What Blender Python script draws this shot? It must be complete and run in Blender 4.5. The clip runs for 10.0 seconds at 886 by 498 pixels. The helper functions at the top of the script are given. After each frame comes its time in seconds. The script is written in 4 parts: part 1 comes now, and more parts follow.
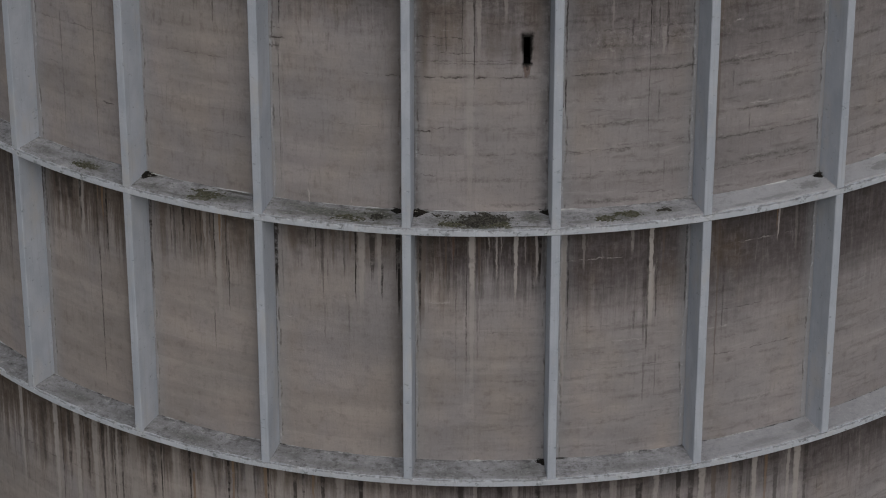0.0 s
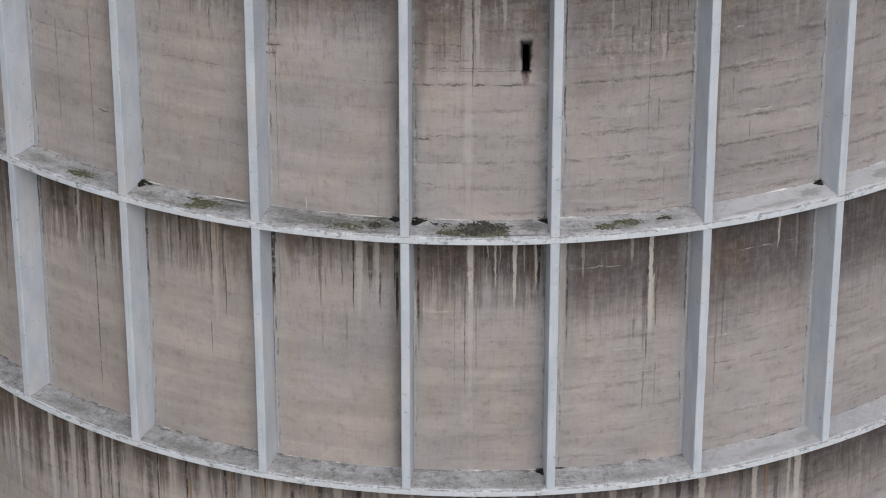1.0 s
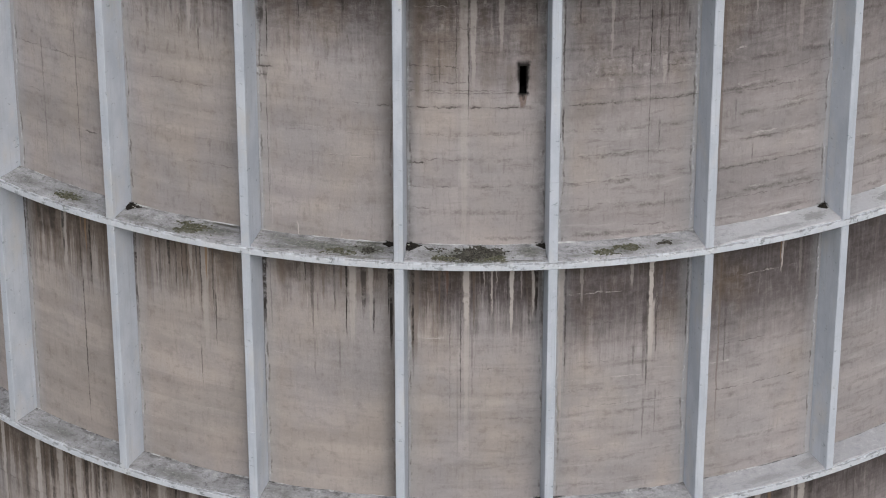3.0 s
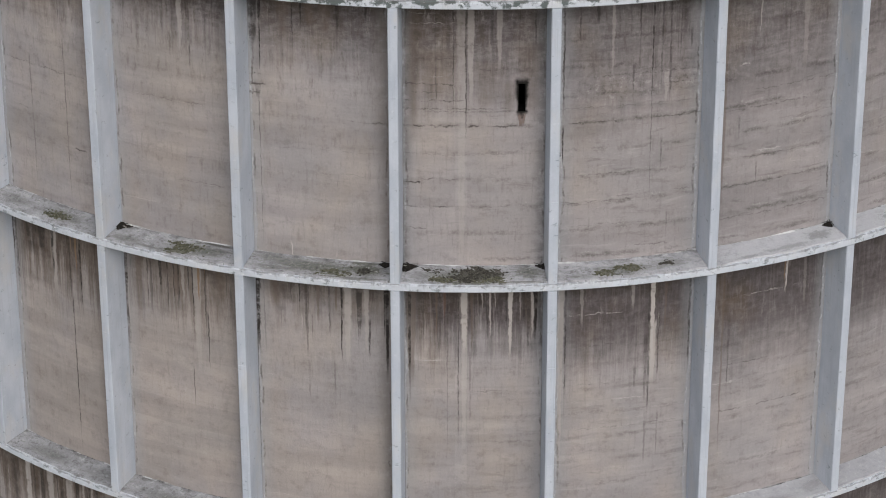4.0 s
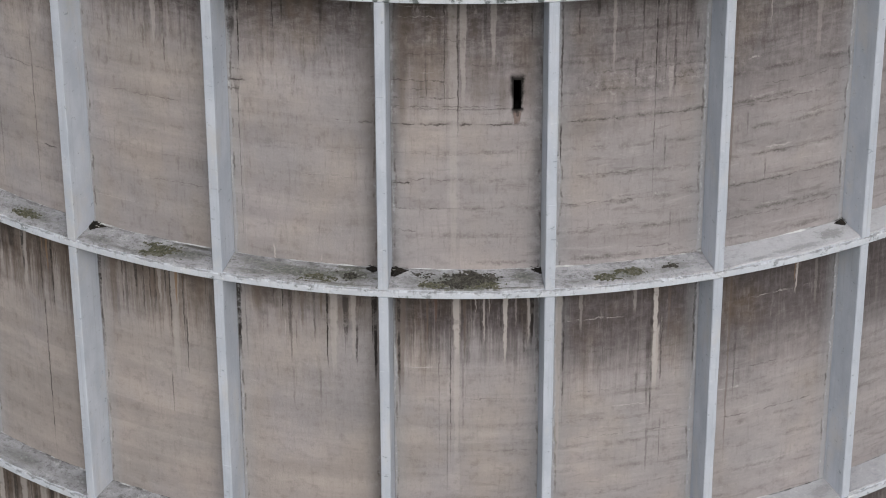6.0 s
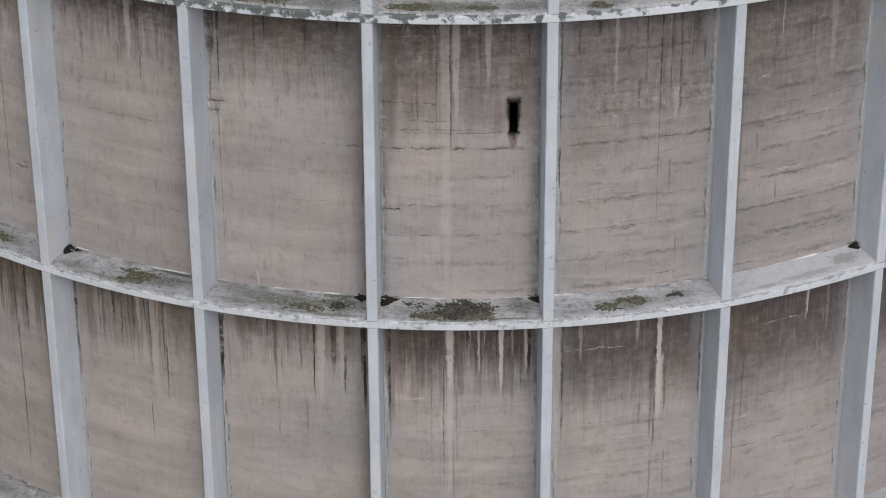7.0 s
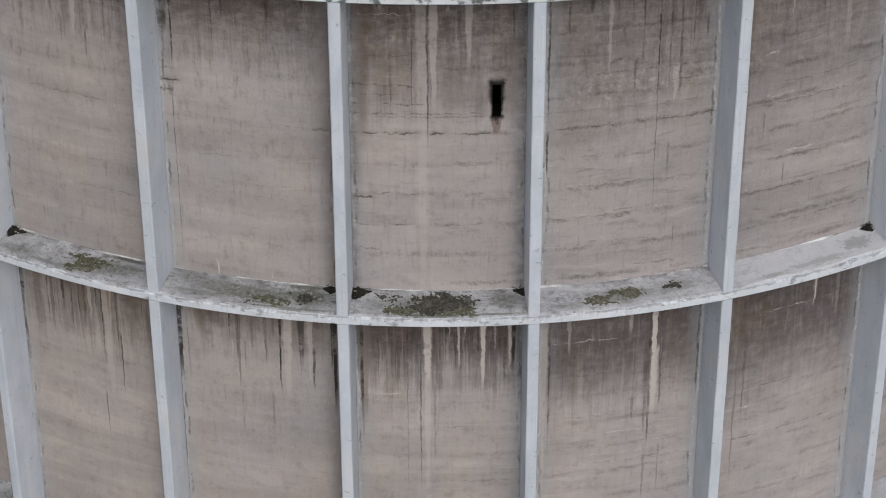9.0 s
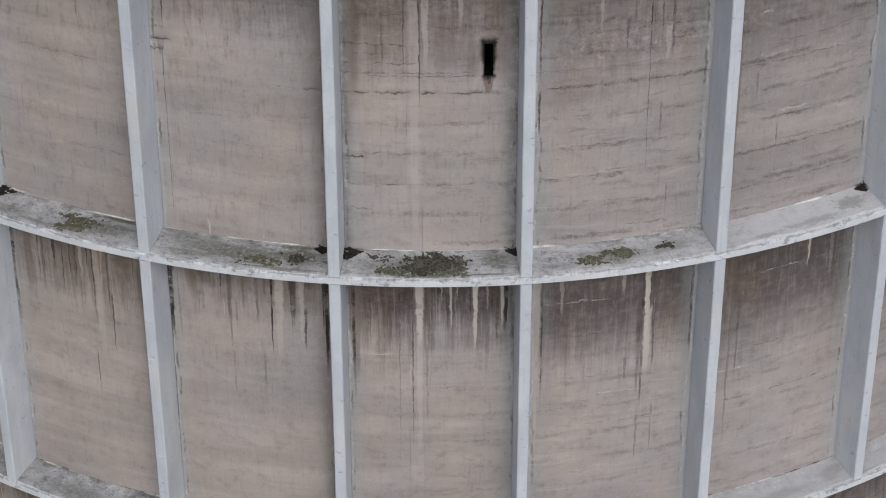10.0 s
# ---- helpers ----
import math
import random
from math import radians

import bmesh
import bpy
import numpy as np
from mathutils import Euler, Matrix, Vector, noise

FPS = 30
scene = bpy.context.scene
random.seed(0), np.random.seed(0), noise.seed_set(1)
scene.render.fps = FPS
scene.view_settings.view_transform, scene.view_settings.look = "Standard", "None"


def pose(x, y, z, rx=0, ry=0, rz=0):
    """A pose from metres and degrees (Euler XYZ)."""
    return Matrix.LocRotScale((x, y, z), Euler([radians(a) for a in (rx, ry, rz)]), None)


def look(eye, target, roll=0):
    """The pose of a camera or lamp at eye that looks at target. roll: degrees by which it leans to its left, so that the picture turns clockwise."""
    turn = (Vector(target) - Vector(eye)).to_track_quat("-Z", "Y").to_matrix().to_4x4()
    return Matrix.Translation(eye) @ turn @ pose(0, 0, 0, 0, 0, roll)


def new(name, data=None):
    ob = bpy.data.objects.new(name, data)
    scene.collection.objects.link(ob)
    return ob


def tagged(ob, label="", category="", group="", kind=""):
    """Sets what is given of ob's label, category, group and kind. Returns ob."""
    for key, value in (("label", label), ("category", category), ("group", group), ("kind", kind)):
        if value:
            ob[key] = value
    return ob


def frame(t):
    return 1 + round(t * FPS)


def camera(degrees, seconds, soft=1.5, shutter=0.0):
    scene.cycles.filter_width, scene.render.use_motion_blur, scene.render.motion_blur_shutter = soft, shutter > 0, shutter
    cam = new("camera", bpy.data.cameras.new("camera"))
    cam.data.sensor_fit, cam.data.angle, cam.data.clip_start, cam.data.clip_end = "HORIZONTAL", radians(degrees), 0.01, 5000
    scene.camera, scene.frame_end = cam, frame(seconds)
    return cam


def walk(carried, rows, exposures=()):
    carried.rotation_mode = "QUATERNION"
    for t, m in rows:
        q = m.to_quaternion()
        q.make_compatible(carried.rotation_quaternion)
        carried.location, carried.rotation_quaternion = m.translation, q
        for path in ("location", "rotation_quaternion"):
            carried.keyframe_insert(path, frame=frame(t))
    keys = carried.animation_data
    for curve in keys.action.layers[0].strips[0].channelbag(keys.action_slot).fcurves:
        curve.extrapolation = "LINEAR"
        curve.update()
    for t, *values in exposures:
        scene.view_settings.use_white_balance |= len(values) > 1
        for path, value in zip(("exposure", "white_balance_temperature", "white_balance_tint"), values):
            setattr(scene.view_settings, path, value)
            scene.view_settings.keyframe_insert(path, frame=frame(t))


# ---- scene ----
cam = camera(22.012, 10.0, soft=1.0)
walk(cam, [
    (0, pose(-0.421, -72.187, 28.570, 60.835, 0.160, 0.568)),
    (0.5, pose(-0.533, -72.050, 28.432, 60.955, 0.147, 0.434)),
    (1, pose(-0.529, -71.784, 28.450, 60.963, 0.144, 0.417)),
    (1.5, pose(-0.486, -71.420, 28.496, 60.894, 0.151, 0.430)),
    (2, pose(-0.538, -71.021, 28.548, 60.798, 0.103, 0.364)),
    (2.5, pose(-0.426, -70.646, 28.514, 60.799, 0.126, 0.440)),
    (4, pose(-0.412, -68.787, 28.461, 60.665, 0.195, 0.323)),
    (4.5, pose(-0.364, -67.999, 28.521, 60.285, 0.218, 0.305)),
    (5, pose(-0.365, -67.120, 28.593, 59.768, 0.190, 0.256)),
    (5.2, pose(-0.364, -66.746, 28.624, 59.495, 0.201, 0.241)),
    (6.3, pose(-0.275, -64.154, 28.833, 58.102, 0.269, 0.149)),
    (6.5, pose(-0.236, -63.519, 28.873, 57.857, 0.278, 0.149)),
    (7, pose(-0.127, -61.643, 28.975, 56.995, 0.286, 0.186)),
    (7.3, pose(-0.095, -60.372, 29.042, 56.187, 0.269, 0.189)),
    (7.4, pose(-0.086, -59.951, 29.061, 55.877, 0.258, 0.189)),
    (7.5, pose(-0.075, -59.540, 29.075, 55.590, 0.253, 0.185)),
    (7.6, pose(-0.060, -59.146, 29.084, 55.313, 0.246, 0.178)),
    (7.7, pose(-0.042, -58.771, 29.091, 54.990, 0.246, 0.172)),
    (7.8, pose(-0.021, -58.416, 29.100, 54.648, 0.241, 0.166)),
    (7.9, pose(0.002, -58.084, 29.113, 54.271, 0.241, 0.155)),
    (8, pose(0.025, -57.774, 29.135, 53.901, 0.237, 0.153)),
    (8.1, pose(0.048, -57.489, 29.167, 53.568, 0.235, 0.149)),
    (8.2, pose(0.071, -57.231, 29.206, 53.306, 0.229, 0.149)),
    (8.3, pose(0.091, -57.001, 29.245, 53.118, 0.223, 0.149)),
    (8.5, pose(0.125, -56.632, 29.304, 52.864, 0.202, 0.139)),
    (8.9, pose(0.157, -56.248, 29.333, 52.661, 0.143, 0.063)),
    (9, pose(0.163, -56.207, 29.333, 52.676, 0.130, 0.041)),
    (9.1, pose(0.170, -56.181, 29.325, 52.707, 0.120, 0.023)),
    (9.2, pose(0.177, -56.165, 29.306, 52.745, 0.115, 0.006)),
    (9.3, pose(0.186, -56.156, 29.283, 52.762, 0.109, -0.011)),
    (9.4, pose(0.197, -56.147, 29.264, 52.651, 0.109, -0.017)),
    (9.5, pose(0.209, -56.135, 29.255, 52.469, 0.106, -0.021)),
    (9.6, pose(0.223, -56.116, 29.254, 52.252, 0.103, -0.017)),
    (9.7, pose(0.238, -56.092, 29.253, 52.034, 0.103, -0.011)),
    (9.8, pose(0.254, -56.062, 29.253, 51.856, 0.097, -0.006)),
    (9.9, pose(0.271, -56.029, 29.253, 51.704, 0.097, 0.000)),
    (10, pose(0.288, -55.995, 29.253, 51.589, 0.091, 0.012)),
], exposures=[(0.0, -1.13), (0.1, -0.81), (0.2, -0.65), (0.3, -0.39), (0.4, -0.19), (0.5, -0.10), (3.0, -0.07), (5.0, -0.07), (7.0, -0.09), (10.0, -0.09)])

# ---- world and light: a bright overcast sky ----
SUN_ELEVATION, SUN_AZIMUTH = 45.0, 14.0   # azimuth from the camera's side towards +x
world = bpy.data.worlds.new("overcast_sky")
scene.world = world
world.use_nodes = True
wt = world.node_tree
sky = wt.nodes.new("ShaderNodeTexSky")
sky.sky_type = 'NISHITA'
sky.sun_disc = False
sky.sun_elevation = radians(SUN_ELEVATION)
sky.sun_rotation = radians(180 - SUN_AZIMUTH)
sky.dust_density = 4.0
grey = wt.nodes.new("ShaderNodeHueSaturation")
grey.inputs["Saturation"].default_value = 0.42
wt.links.new(sky.outputs["Color"], grey.inputs["Color"])
wt.links.new(grey.outputs["Color"], wt.nodes["Background"].inputs["Color"])
wt.nodes["Background"].inputs["Strength"].default_value = 0.15
sun = new("sun", bpy.data.lights.new("sun", 'SUN'))
sun.data.energy = 1.15
sun.data.angle = radians(95)
sun.data.color = (1.0, 0.972, 0.985)
az, el = radians(SUN_AZIMUTH), radians(SUN_ELEVATION)
sun.matrix_world = look((40 * math.sin(az) * math.cos(el), -40 * math.cos(az) * math.cos(el), 40 * math.sin(el)), (0, 0, 0))

# ---- plan of the tower ----
RB = 20.368            # outer radius of ribs and rings at the middle ring
TAPER = 0.040          # the tower widens downwards
DEPTH = 0.806          # ribs and rings stand this far out of the wall
BAYS = 32
BAY = 4.0              # arc between ribs on the radius RB
RIB_W = 0.24
RING_H = 0.20
Z_A, Z_B, Z_C = 7.431, 0.0, -7.677
Z_TOP, Z_GROUND = 15.0, -26.0
LIFT = 0.725           # height of one pour of concrete
RIB_SHIFT = {0: -0.06, 1: 0.04, 2: 0.015, 3: 0.027, 4: -0.078, 5: 0.024, 6: 0.035}


def r_out(z):
    return RB - TAPER * z


def r_wall(z):
    return RB - TAPER * z - DEPTH


def place(r, u, z):
    a = u / RB
    return Vector((r * math.sin(a), -r * math.cos(a), z))


def rib_u(k):
    return (k - 3.5) * BAY + RIB_SHIFT.get(k % BAYS if k >= 0 else k, 0.0)


def rnd(x, y=0.0, z=0.0, scale=1.0):
    return noise.noise(Vector((x * scale, y * scale, z * scale + 3.7)))


def part(name, bm, material, parent=None, label="", kind=""):
    me = bpy.data.meshes.new(name)
    bm.to_mesh(me)
    bm.free()
    me.materials.append(material)
    ob = new(name, me)
    if parent is not None:
        ob.parent = parent
    return tagged(ob, label=label, kind=kind)


def grid(bm, points, uvs=None, closed=False, smooth=False):
    """Quads over rows of points; uvs in metres along and up."""
    lay = bm.loops.layers.uv.verify()
    rows = [[bm.verts.new(p) for p in row] for row in points]
    n = len(rows[0])
    for j in range(len(rows) - 1):
        for i in range(n if closed else n - 1):
            i2 = (i + 1) % n
            f = bm.faces.new((rows[j][i], rows[j][i2], rows[j + 1][i2], rows[j + 1][i]))
            f.smooth = smooth
            if uvs:
                for l, (jj, ii) in zip(f.loops, ((j, i), (j, i + 1), (j + 1, i + 1), (j + 1, i))):
                    l[lay].uv = uvs[jj][ii]
    return rows


# ---- materials ----
class Nodes:
    def __init__(self, name):
        self.m = bpy.data.materials.new(name)
        self.m.use_nodes = True
        self.t = self.m.node_tree
        self.bsdf = self.t.nodes["Principled BSDF"]

    def node(self, kind, **values):
        n = self.t.nodes.new(kind)
        for k, v in values.items():
            setattr(n, k, v)
        return n

    def put(self, sock, v):
        if isinstance(v, bpy.types.NodeSocket):
            self.t.links.new(v, sock)
        elif v is not None:
            sock.default_value = v

    def math(self, op, a, b=None, c=None, clamp=False):
        n = self.node("ShaderNodeMath", operation=op, use_clamp=clamp)
        for s, v in zip(n.inputs, (a, b, c)):
            self.put(s, v)
        return n.outputs[0]

    def ramp(self, v, a, b, lo=0.0, hi=1.0, smooth=True):
        n = self.node("ShaderNodeMapRange", interpolation_type='SMOOTHSTEP' if smooth else 'LINEAR')
        for s, x in zip(n.inputs, (v, a, b, lo, hi)):
            self.put(s, x)
        return n.outputs[0]

    def vec(self, x, y, z=0.0):
        n = self.node("ShaderNodeCombineXYZ")
        for s, v in zip(n.inputs, (x, y, z)):
            self.put(s, v)
        return n.outputs[0]

    def noise(self, v, scale=1.0, detail=4.0, rough=0.55, distort=0.0):
        n = self.node("ShaderNodeTexNoise")
        self.put(n.inputs["Vector"], v)
        n.inputs["Scale"].default_value = scale
        n.inputs["Detail"].default_value = detail
        n.inputs["Roughness"].default_value = rough
        n.inputs["Distortion"].default_value = distort
        return n.outputs["Fac"]

    def mix(self, f, a, b, mode='MIX'):
        n = self.node("ShaderNodeMix", data_type='RGBA', blend_type=mode)
        self.put(n.inputs[0], f)
        self.put(n.inputs[6], (*a, 1.0) if isinstance(a, tuple) else a)
        self.put(n.inputs[7], (*b, 1.0) if isinstance(b, tuple) else b)
        return n.outputs[2]

    def uv(self):
        n = self.node("ShaderNodeSeparateXYZ")
        self.t.links.new(self.node("ShaderNodeTexCoord").outputs["UV"], n.inputs[0])
        return n.outputs[0], n.outputs[1]

    def where(self):
        return self.node("ShaderNodeTexCoord").outputs["Object"]

    def finish(self, colour, rough=0.85, height=None, depth=0.01, strength=0.6):
        self.put(self.bsdf.inputs["Base Color"], colour)
        self.put(self.bsdf.inputs["Roughness"], rough)
        self.bsdf.inputs["Specular IOR Level"].default_value = 0.25
        if height is not None:
            b = self.node("ShaderNodeBump")
            b.inputs["Strength"].default_value = strength
            b.inputs["Distance"].default_value = depth
            self.put(b.inputs["Height"], height)
            self.t.links.new(b.outputs[0], self.bsdf.inputs["Normal"])
        return self.m


def wall_concrete(name, top, shift, u_from=0.0, u_to=0.0):
    """Weathered concrete below the ring at height top, with the stains and painted rib shading that lie between two
    places along the wall.
    """
    n = Nodes(name)
    M = n.math
    u, z = n.uv()
    wob = n.noise(n.vec(M('MULTIPLY', u, 2.2), M('MULTIPLY', z, 1.1)), 1.0, 3.0)
    fine = n.noise(n.vec(M('MULTIPLY', u, 5.0), M('MULTIPLY', z, 5.0), 2.0), 1.0, 4.0, 0.65)
    uw = M('ADD', u, M('ADD', M('MULTIPLY', M('SUBTRACT', wob, 0.5), 0.06), M('MULTIPLY', M('SUBTRACT', fine, 0.5), 0.06)))
    # height of the ring above each point, and how far below it the point lies
    d = M('FLOORED_MODULO', M('SUBTRACT', top, z), 30.0)
    tier = float(shift) * 3.7
    right = n.ramp(u, -3.0, 3.5, 0.25, 1.0)
    # plain concrete: two tones, boards, drips and grain
    broad = n.noise(n.vec(M('MULTIPLY', u, 0.5), M('MULTIPLY', z, 0.6), tier), 1.0, 6.0, 0.6)
    boards = n.noise(n.vec(M('MULTIPLY', u, 0.8), M('MULTIPLY', z, 4.6), tier), 1.0, 6.0, 0.68, 0.6)
    hair = n.noise(n.vec(M('MULTIPLY', uw, 12.0), M('MULTIPLY', z, 1.3), tier), 1.0, 6.0, 0.7)
    weave = n.noise(n.vec(M('MULTIPLY', u, 3.4), M('MULTIPLY', z, 7.0), tier + 5.0), 1.0, 6.0, 0.74, 0.15)
    blot = n.noise(n.vec(u, z, tier), 3.0, 7.0, 0.72)
    grain = n.noise(n.vec(u, z), 15.0, 6.0, 0.75)
    col = n.mix(n.ramp(broad, 0.32, 0.68), (0.342, 0.309, 0.294), (0.290, 0.270, 0.263))
    if shift == 0:
        # greyer, darker concrete in the bays towards +x
        col = n.mix(n.ramp(u, 1.8, 2.6, 0.0, 0.30), col, (0.228, 0.208, 0.200))
    col = n.mix(M('MULTIPLY', n.ramp(blot, 0.5, 0.68), 0.38), col, (0.170, 0.153, 0.145))
    col = n.mix(M('MULTIPLY', n.ramp(blot, 0.45, 0.28), 0.38), col, (0.40, 0.372, 0.352))
    col = n.mix(M('MULTIPLY', n.ramp(boards, 0.54, 0.70), M('MULTIPLY', right, (0.52, 0.36, 0.5)[shift])), col, (0.135, 0.120, 0.112))
    col = n.mix(M('MULTIPLY', n.ramp(boards, 0.44, 0.30), M('MULTIPLY', right, 0.4)), col, (0.42, 0.39, 0.37))
    col = n.mix(M('MULTIPLY', n.ramp(hair, 0.52, 0.70), n.ramp(d, 1.5, 5.0, (0.30, 0.34, 0.46)[shift], (0.34, 0.20, 0.42)[shift])), col, (0.150, 0.132, 0.124))
    col = n.mix(M('MULTIPLY', n.ramp(hair, 0.44, 0.30), n.ramp(u, 1.5, 2.5, 0.24, 0.12)), col, (0.41, 0.372, 0.345))
    col = n.mix(M('MULTIPLY', n.ramp(grain, 0.54, 0.70), 0.30), col, (0.14, 0.127, 0.12))
    col = n.mix(M('MULTIPLY', n.ramp(grain, 0.45, 0.33), 0.26), col, (0.42, 0.395, 0.375))
    bands = n.noise(n.vec(M('MULTIPLY', u, 0.22), M('MULTIPLY', z, 1.5), tier + 70.0), 1.0, 4.0, 0.6)
    col = n.mix(1.0, col, n.mix(n.ramp(bands, 0.36, 0.64), (0.915, 0.914, 0.914), (1.085, 1.082, 1.078)), 'MULTIPLY')
    # warm and cool patches of old weathering
    hue = n.noise(n.vec(M('MULTIPLY', u, 0.55), M('MULTIPLY', z, 0.35), tier + 50.0), 1.0, 4.0, 0.6)
    hue = M('ADD', hue, n.ramp(u, -10.0, 8.0, (0.0, -0.13, -0.09)[shift], 0.13))
    col = n.mix(1.0, col, n.mix(n.ramp(hue, 0.36, 0.64), (1.026, 1.0, 0.974), (0.976, 0.984, 1.026)), 'MULTIPLY')
    # pours: dirt caught along the joints
    fr = M('FRACT', M('DIVIDE', M('ADD', M('SUBTRACT', z, (2.60, -1.27, -1.27)[shift] - 40 * LIFT), M('MULTIPLY', M('SUBTRACT', M('ADD', wob, fine), 1.0), 0.16)), LIFT))
    seam = n.ramp(M('ABSOLUTE', M('SUBTRACT', fr, 0.1)), 0.0, 0.13, 1.0, 0.0)
    patch = n.noise(n.vec(M('MULTIPLY', u, 1.1), M('MULTIPLY', z, 1.5), 5.0), 1.0, 5.0, 0.65)
    level = M('MULTIPLY', right, (0.66, 0.34, 0.4)[shift])
    speck = n.ramp(grain, 0.38, 0.56, 0.25, 1.0)
    col = n.mix(M('MULTIPLY', M('MULTIPLY', M('MULTIPLY', seam, speck), n.ramp(patch, 0.42, 0.60)), level), col, (0.080, 0.070, 0.066))
    crust = n.ramp(M('ABSOLUTE', M('SUBTRACT', fr, 0.22)), 0.0, 0.10, 1.0, 0.0)
    col = n.mix(M('MULTIPLY', M('MULTIPLY', M('MULTIPLY', crust, n.ramp(grain, 0.50, 0.60)), n.ramp(patch, 0.48, 0.62)), M('MULTIPLY', level, 0.8)), col, (0.47, 0.45, 0.43))
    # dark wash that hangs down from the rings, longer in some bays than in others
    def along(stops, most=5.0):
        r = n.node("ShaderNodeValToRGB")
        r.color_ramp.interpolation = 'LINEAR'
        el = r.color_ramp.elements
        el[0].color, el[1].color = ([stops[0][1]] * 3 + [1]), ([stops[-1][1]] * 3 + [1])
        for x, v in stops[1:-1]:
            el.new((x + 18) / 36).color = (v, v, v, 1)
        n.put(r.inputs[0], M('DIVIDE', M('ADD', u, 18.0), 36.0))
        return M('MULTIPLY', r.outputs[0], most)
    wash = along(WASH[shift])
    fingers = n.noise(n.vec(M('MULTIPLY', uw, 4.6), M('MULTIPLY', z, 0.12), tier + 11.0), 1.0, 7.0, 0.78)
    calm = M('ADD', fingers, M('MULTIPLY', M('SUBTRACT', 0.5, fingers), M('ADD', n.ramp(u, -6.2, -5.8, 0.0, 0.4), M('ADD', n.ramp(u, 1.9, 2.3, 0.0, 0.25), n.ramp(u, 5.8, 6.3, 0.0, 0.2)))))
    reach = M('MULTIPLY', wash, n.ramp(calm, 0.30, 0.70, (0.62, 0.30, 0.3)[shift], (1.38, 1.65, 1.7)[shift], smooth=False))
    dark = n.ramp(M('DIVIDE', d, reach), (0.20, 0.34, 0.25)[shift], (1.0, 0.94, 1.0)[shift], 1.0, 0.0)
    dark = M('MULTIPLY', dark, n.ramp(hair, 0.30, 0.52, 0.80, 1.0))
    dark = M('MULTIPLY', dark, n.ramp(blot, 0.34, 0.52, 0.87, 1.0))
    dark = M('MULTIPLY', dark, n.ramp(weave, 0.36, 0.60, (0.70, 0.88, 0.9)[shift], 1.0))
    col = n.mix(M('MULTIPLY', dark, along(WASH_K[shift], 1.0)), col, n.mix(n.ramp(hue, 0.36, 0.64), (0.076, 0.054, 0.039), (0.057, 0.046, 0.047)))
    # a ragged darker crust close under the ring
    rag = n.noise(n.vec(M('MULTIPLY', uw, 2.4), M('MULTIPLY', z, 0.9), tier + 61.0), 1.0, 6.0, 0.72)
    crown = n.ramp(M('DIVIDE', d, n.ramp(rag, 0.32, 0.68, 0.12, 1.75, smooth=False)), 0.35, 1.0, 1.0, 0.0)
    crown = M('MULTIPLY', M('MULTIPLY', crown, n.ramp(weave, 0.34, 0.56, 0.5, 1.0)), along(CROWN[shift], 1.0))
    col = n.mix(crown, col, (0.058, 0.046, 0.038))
    # short dark dashes where water has dripped
    dash = n.noise(n.vec(M('MULTIPLY', uw, 6.5), M('MULTIPLY', z, 1.5), tier + 83.0), 1.0, 6.0, 0.72)
    col = n.mix(M('MULTIPLY', M('MULTIPLY', n.ramp(dash, 0.50, 0.74), n.ramp(d, 0.4, 4.6, 1.0, 0.0)), (0.85, 0.35, 0.3)[shift]), col, (0.075, 0.060, 0.050))
    col = n.mix(M('MULTIPLY', M('MULTIPLY', n.ramp(dash, 0.43, 0.33), n.ramp(d, 0.4, 4.0, 1.0, 0.0)), (0.35, 0.2, 0.2)[shift]), col, (0.33, 0.30, 0.285))
    # thin pale and black runs at random, each with its own length
    runs = n.noise(n.vec(M('MULTIPLY', uw, 6.5), M('MULTIPLY', z, 0.10), tier + 23.0), 1.0, 4.0, 0.65)
    lengths = n.noise(n.vec(M('MULTIPLY', u, 4.0), tier, 31.0), 1.0, 2.0)
    ends = n.ramp(lengths, 0.3, 0.7, 0.4, 3.6, smooth=False)
    near_ring = n.ramp(M('DIVIDE', d, ends), 0.6, 1.0, 1.0, 0.0)
    few = M('MULTIPLY', n.ramp(u, 1.5, 2.5, 1.0, 0.5), (0.0, 0.25, 0.28)[shift])
    col = n.mix(M('MULTIPLY', M('MULTIPLY', n.ramp(runs, 0.585, 0.63), near_ring), M('MULTIPLY', few, 0.75)), col, (0.36, 0.325, 0.295))
    col = n.mix(M('MULTIPLY', M('MULTIPLY', n.ramp(runs, 0.415, 0.37), near_ring), M('MULTIPLY', M('ADD', few, 0.25), 0.95)), col, (0.035, 0.029, 0.026))
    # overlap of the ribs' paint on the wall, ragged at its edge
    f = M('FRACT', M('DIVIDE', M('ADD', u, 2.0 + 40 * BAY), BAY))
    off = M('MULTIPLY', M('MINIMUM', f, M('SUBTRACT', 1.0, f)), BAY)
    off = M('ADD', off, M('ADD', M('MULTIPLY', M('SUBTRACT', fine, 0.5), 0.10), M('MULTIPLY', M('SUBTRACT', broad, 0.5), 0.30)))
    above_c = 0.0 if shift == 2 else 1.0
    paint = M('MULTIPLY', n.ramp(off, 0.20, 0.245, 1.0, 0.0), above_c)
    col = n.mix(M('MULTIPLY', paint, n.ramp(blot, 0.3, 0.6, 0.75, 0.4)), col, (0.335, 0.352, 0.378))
    # wide soft fade to blue-grey, out from each rib
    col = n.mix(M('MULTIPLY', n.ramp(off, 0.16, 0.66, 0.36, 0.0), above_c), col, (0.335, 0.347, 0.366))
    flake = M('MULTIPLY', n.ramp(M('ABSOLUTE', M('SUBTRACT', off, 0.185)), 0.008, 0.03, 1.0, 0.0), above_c)
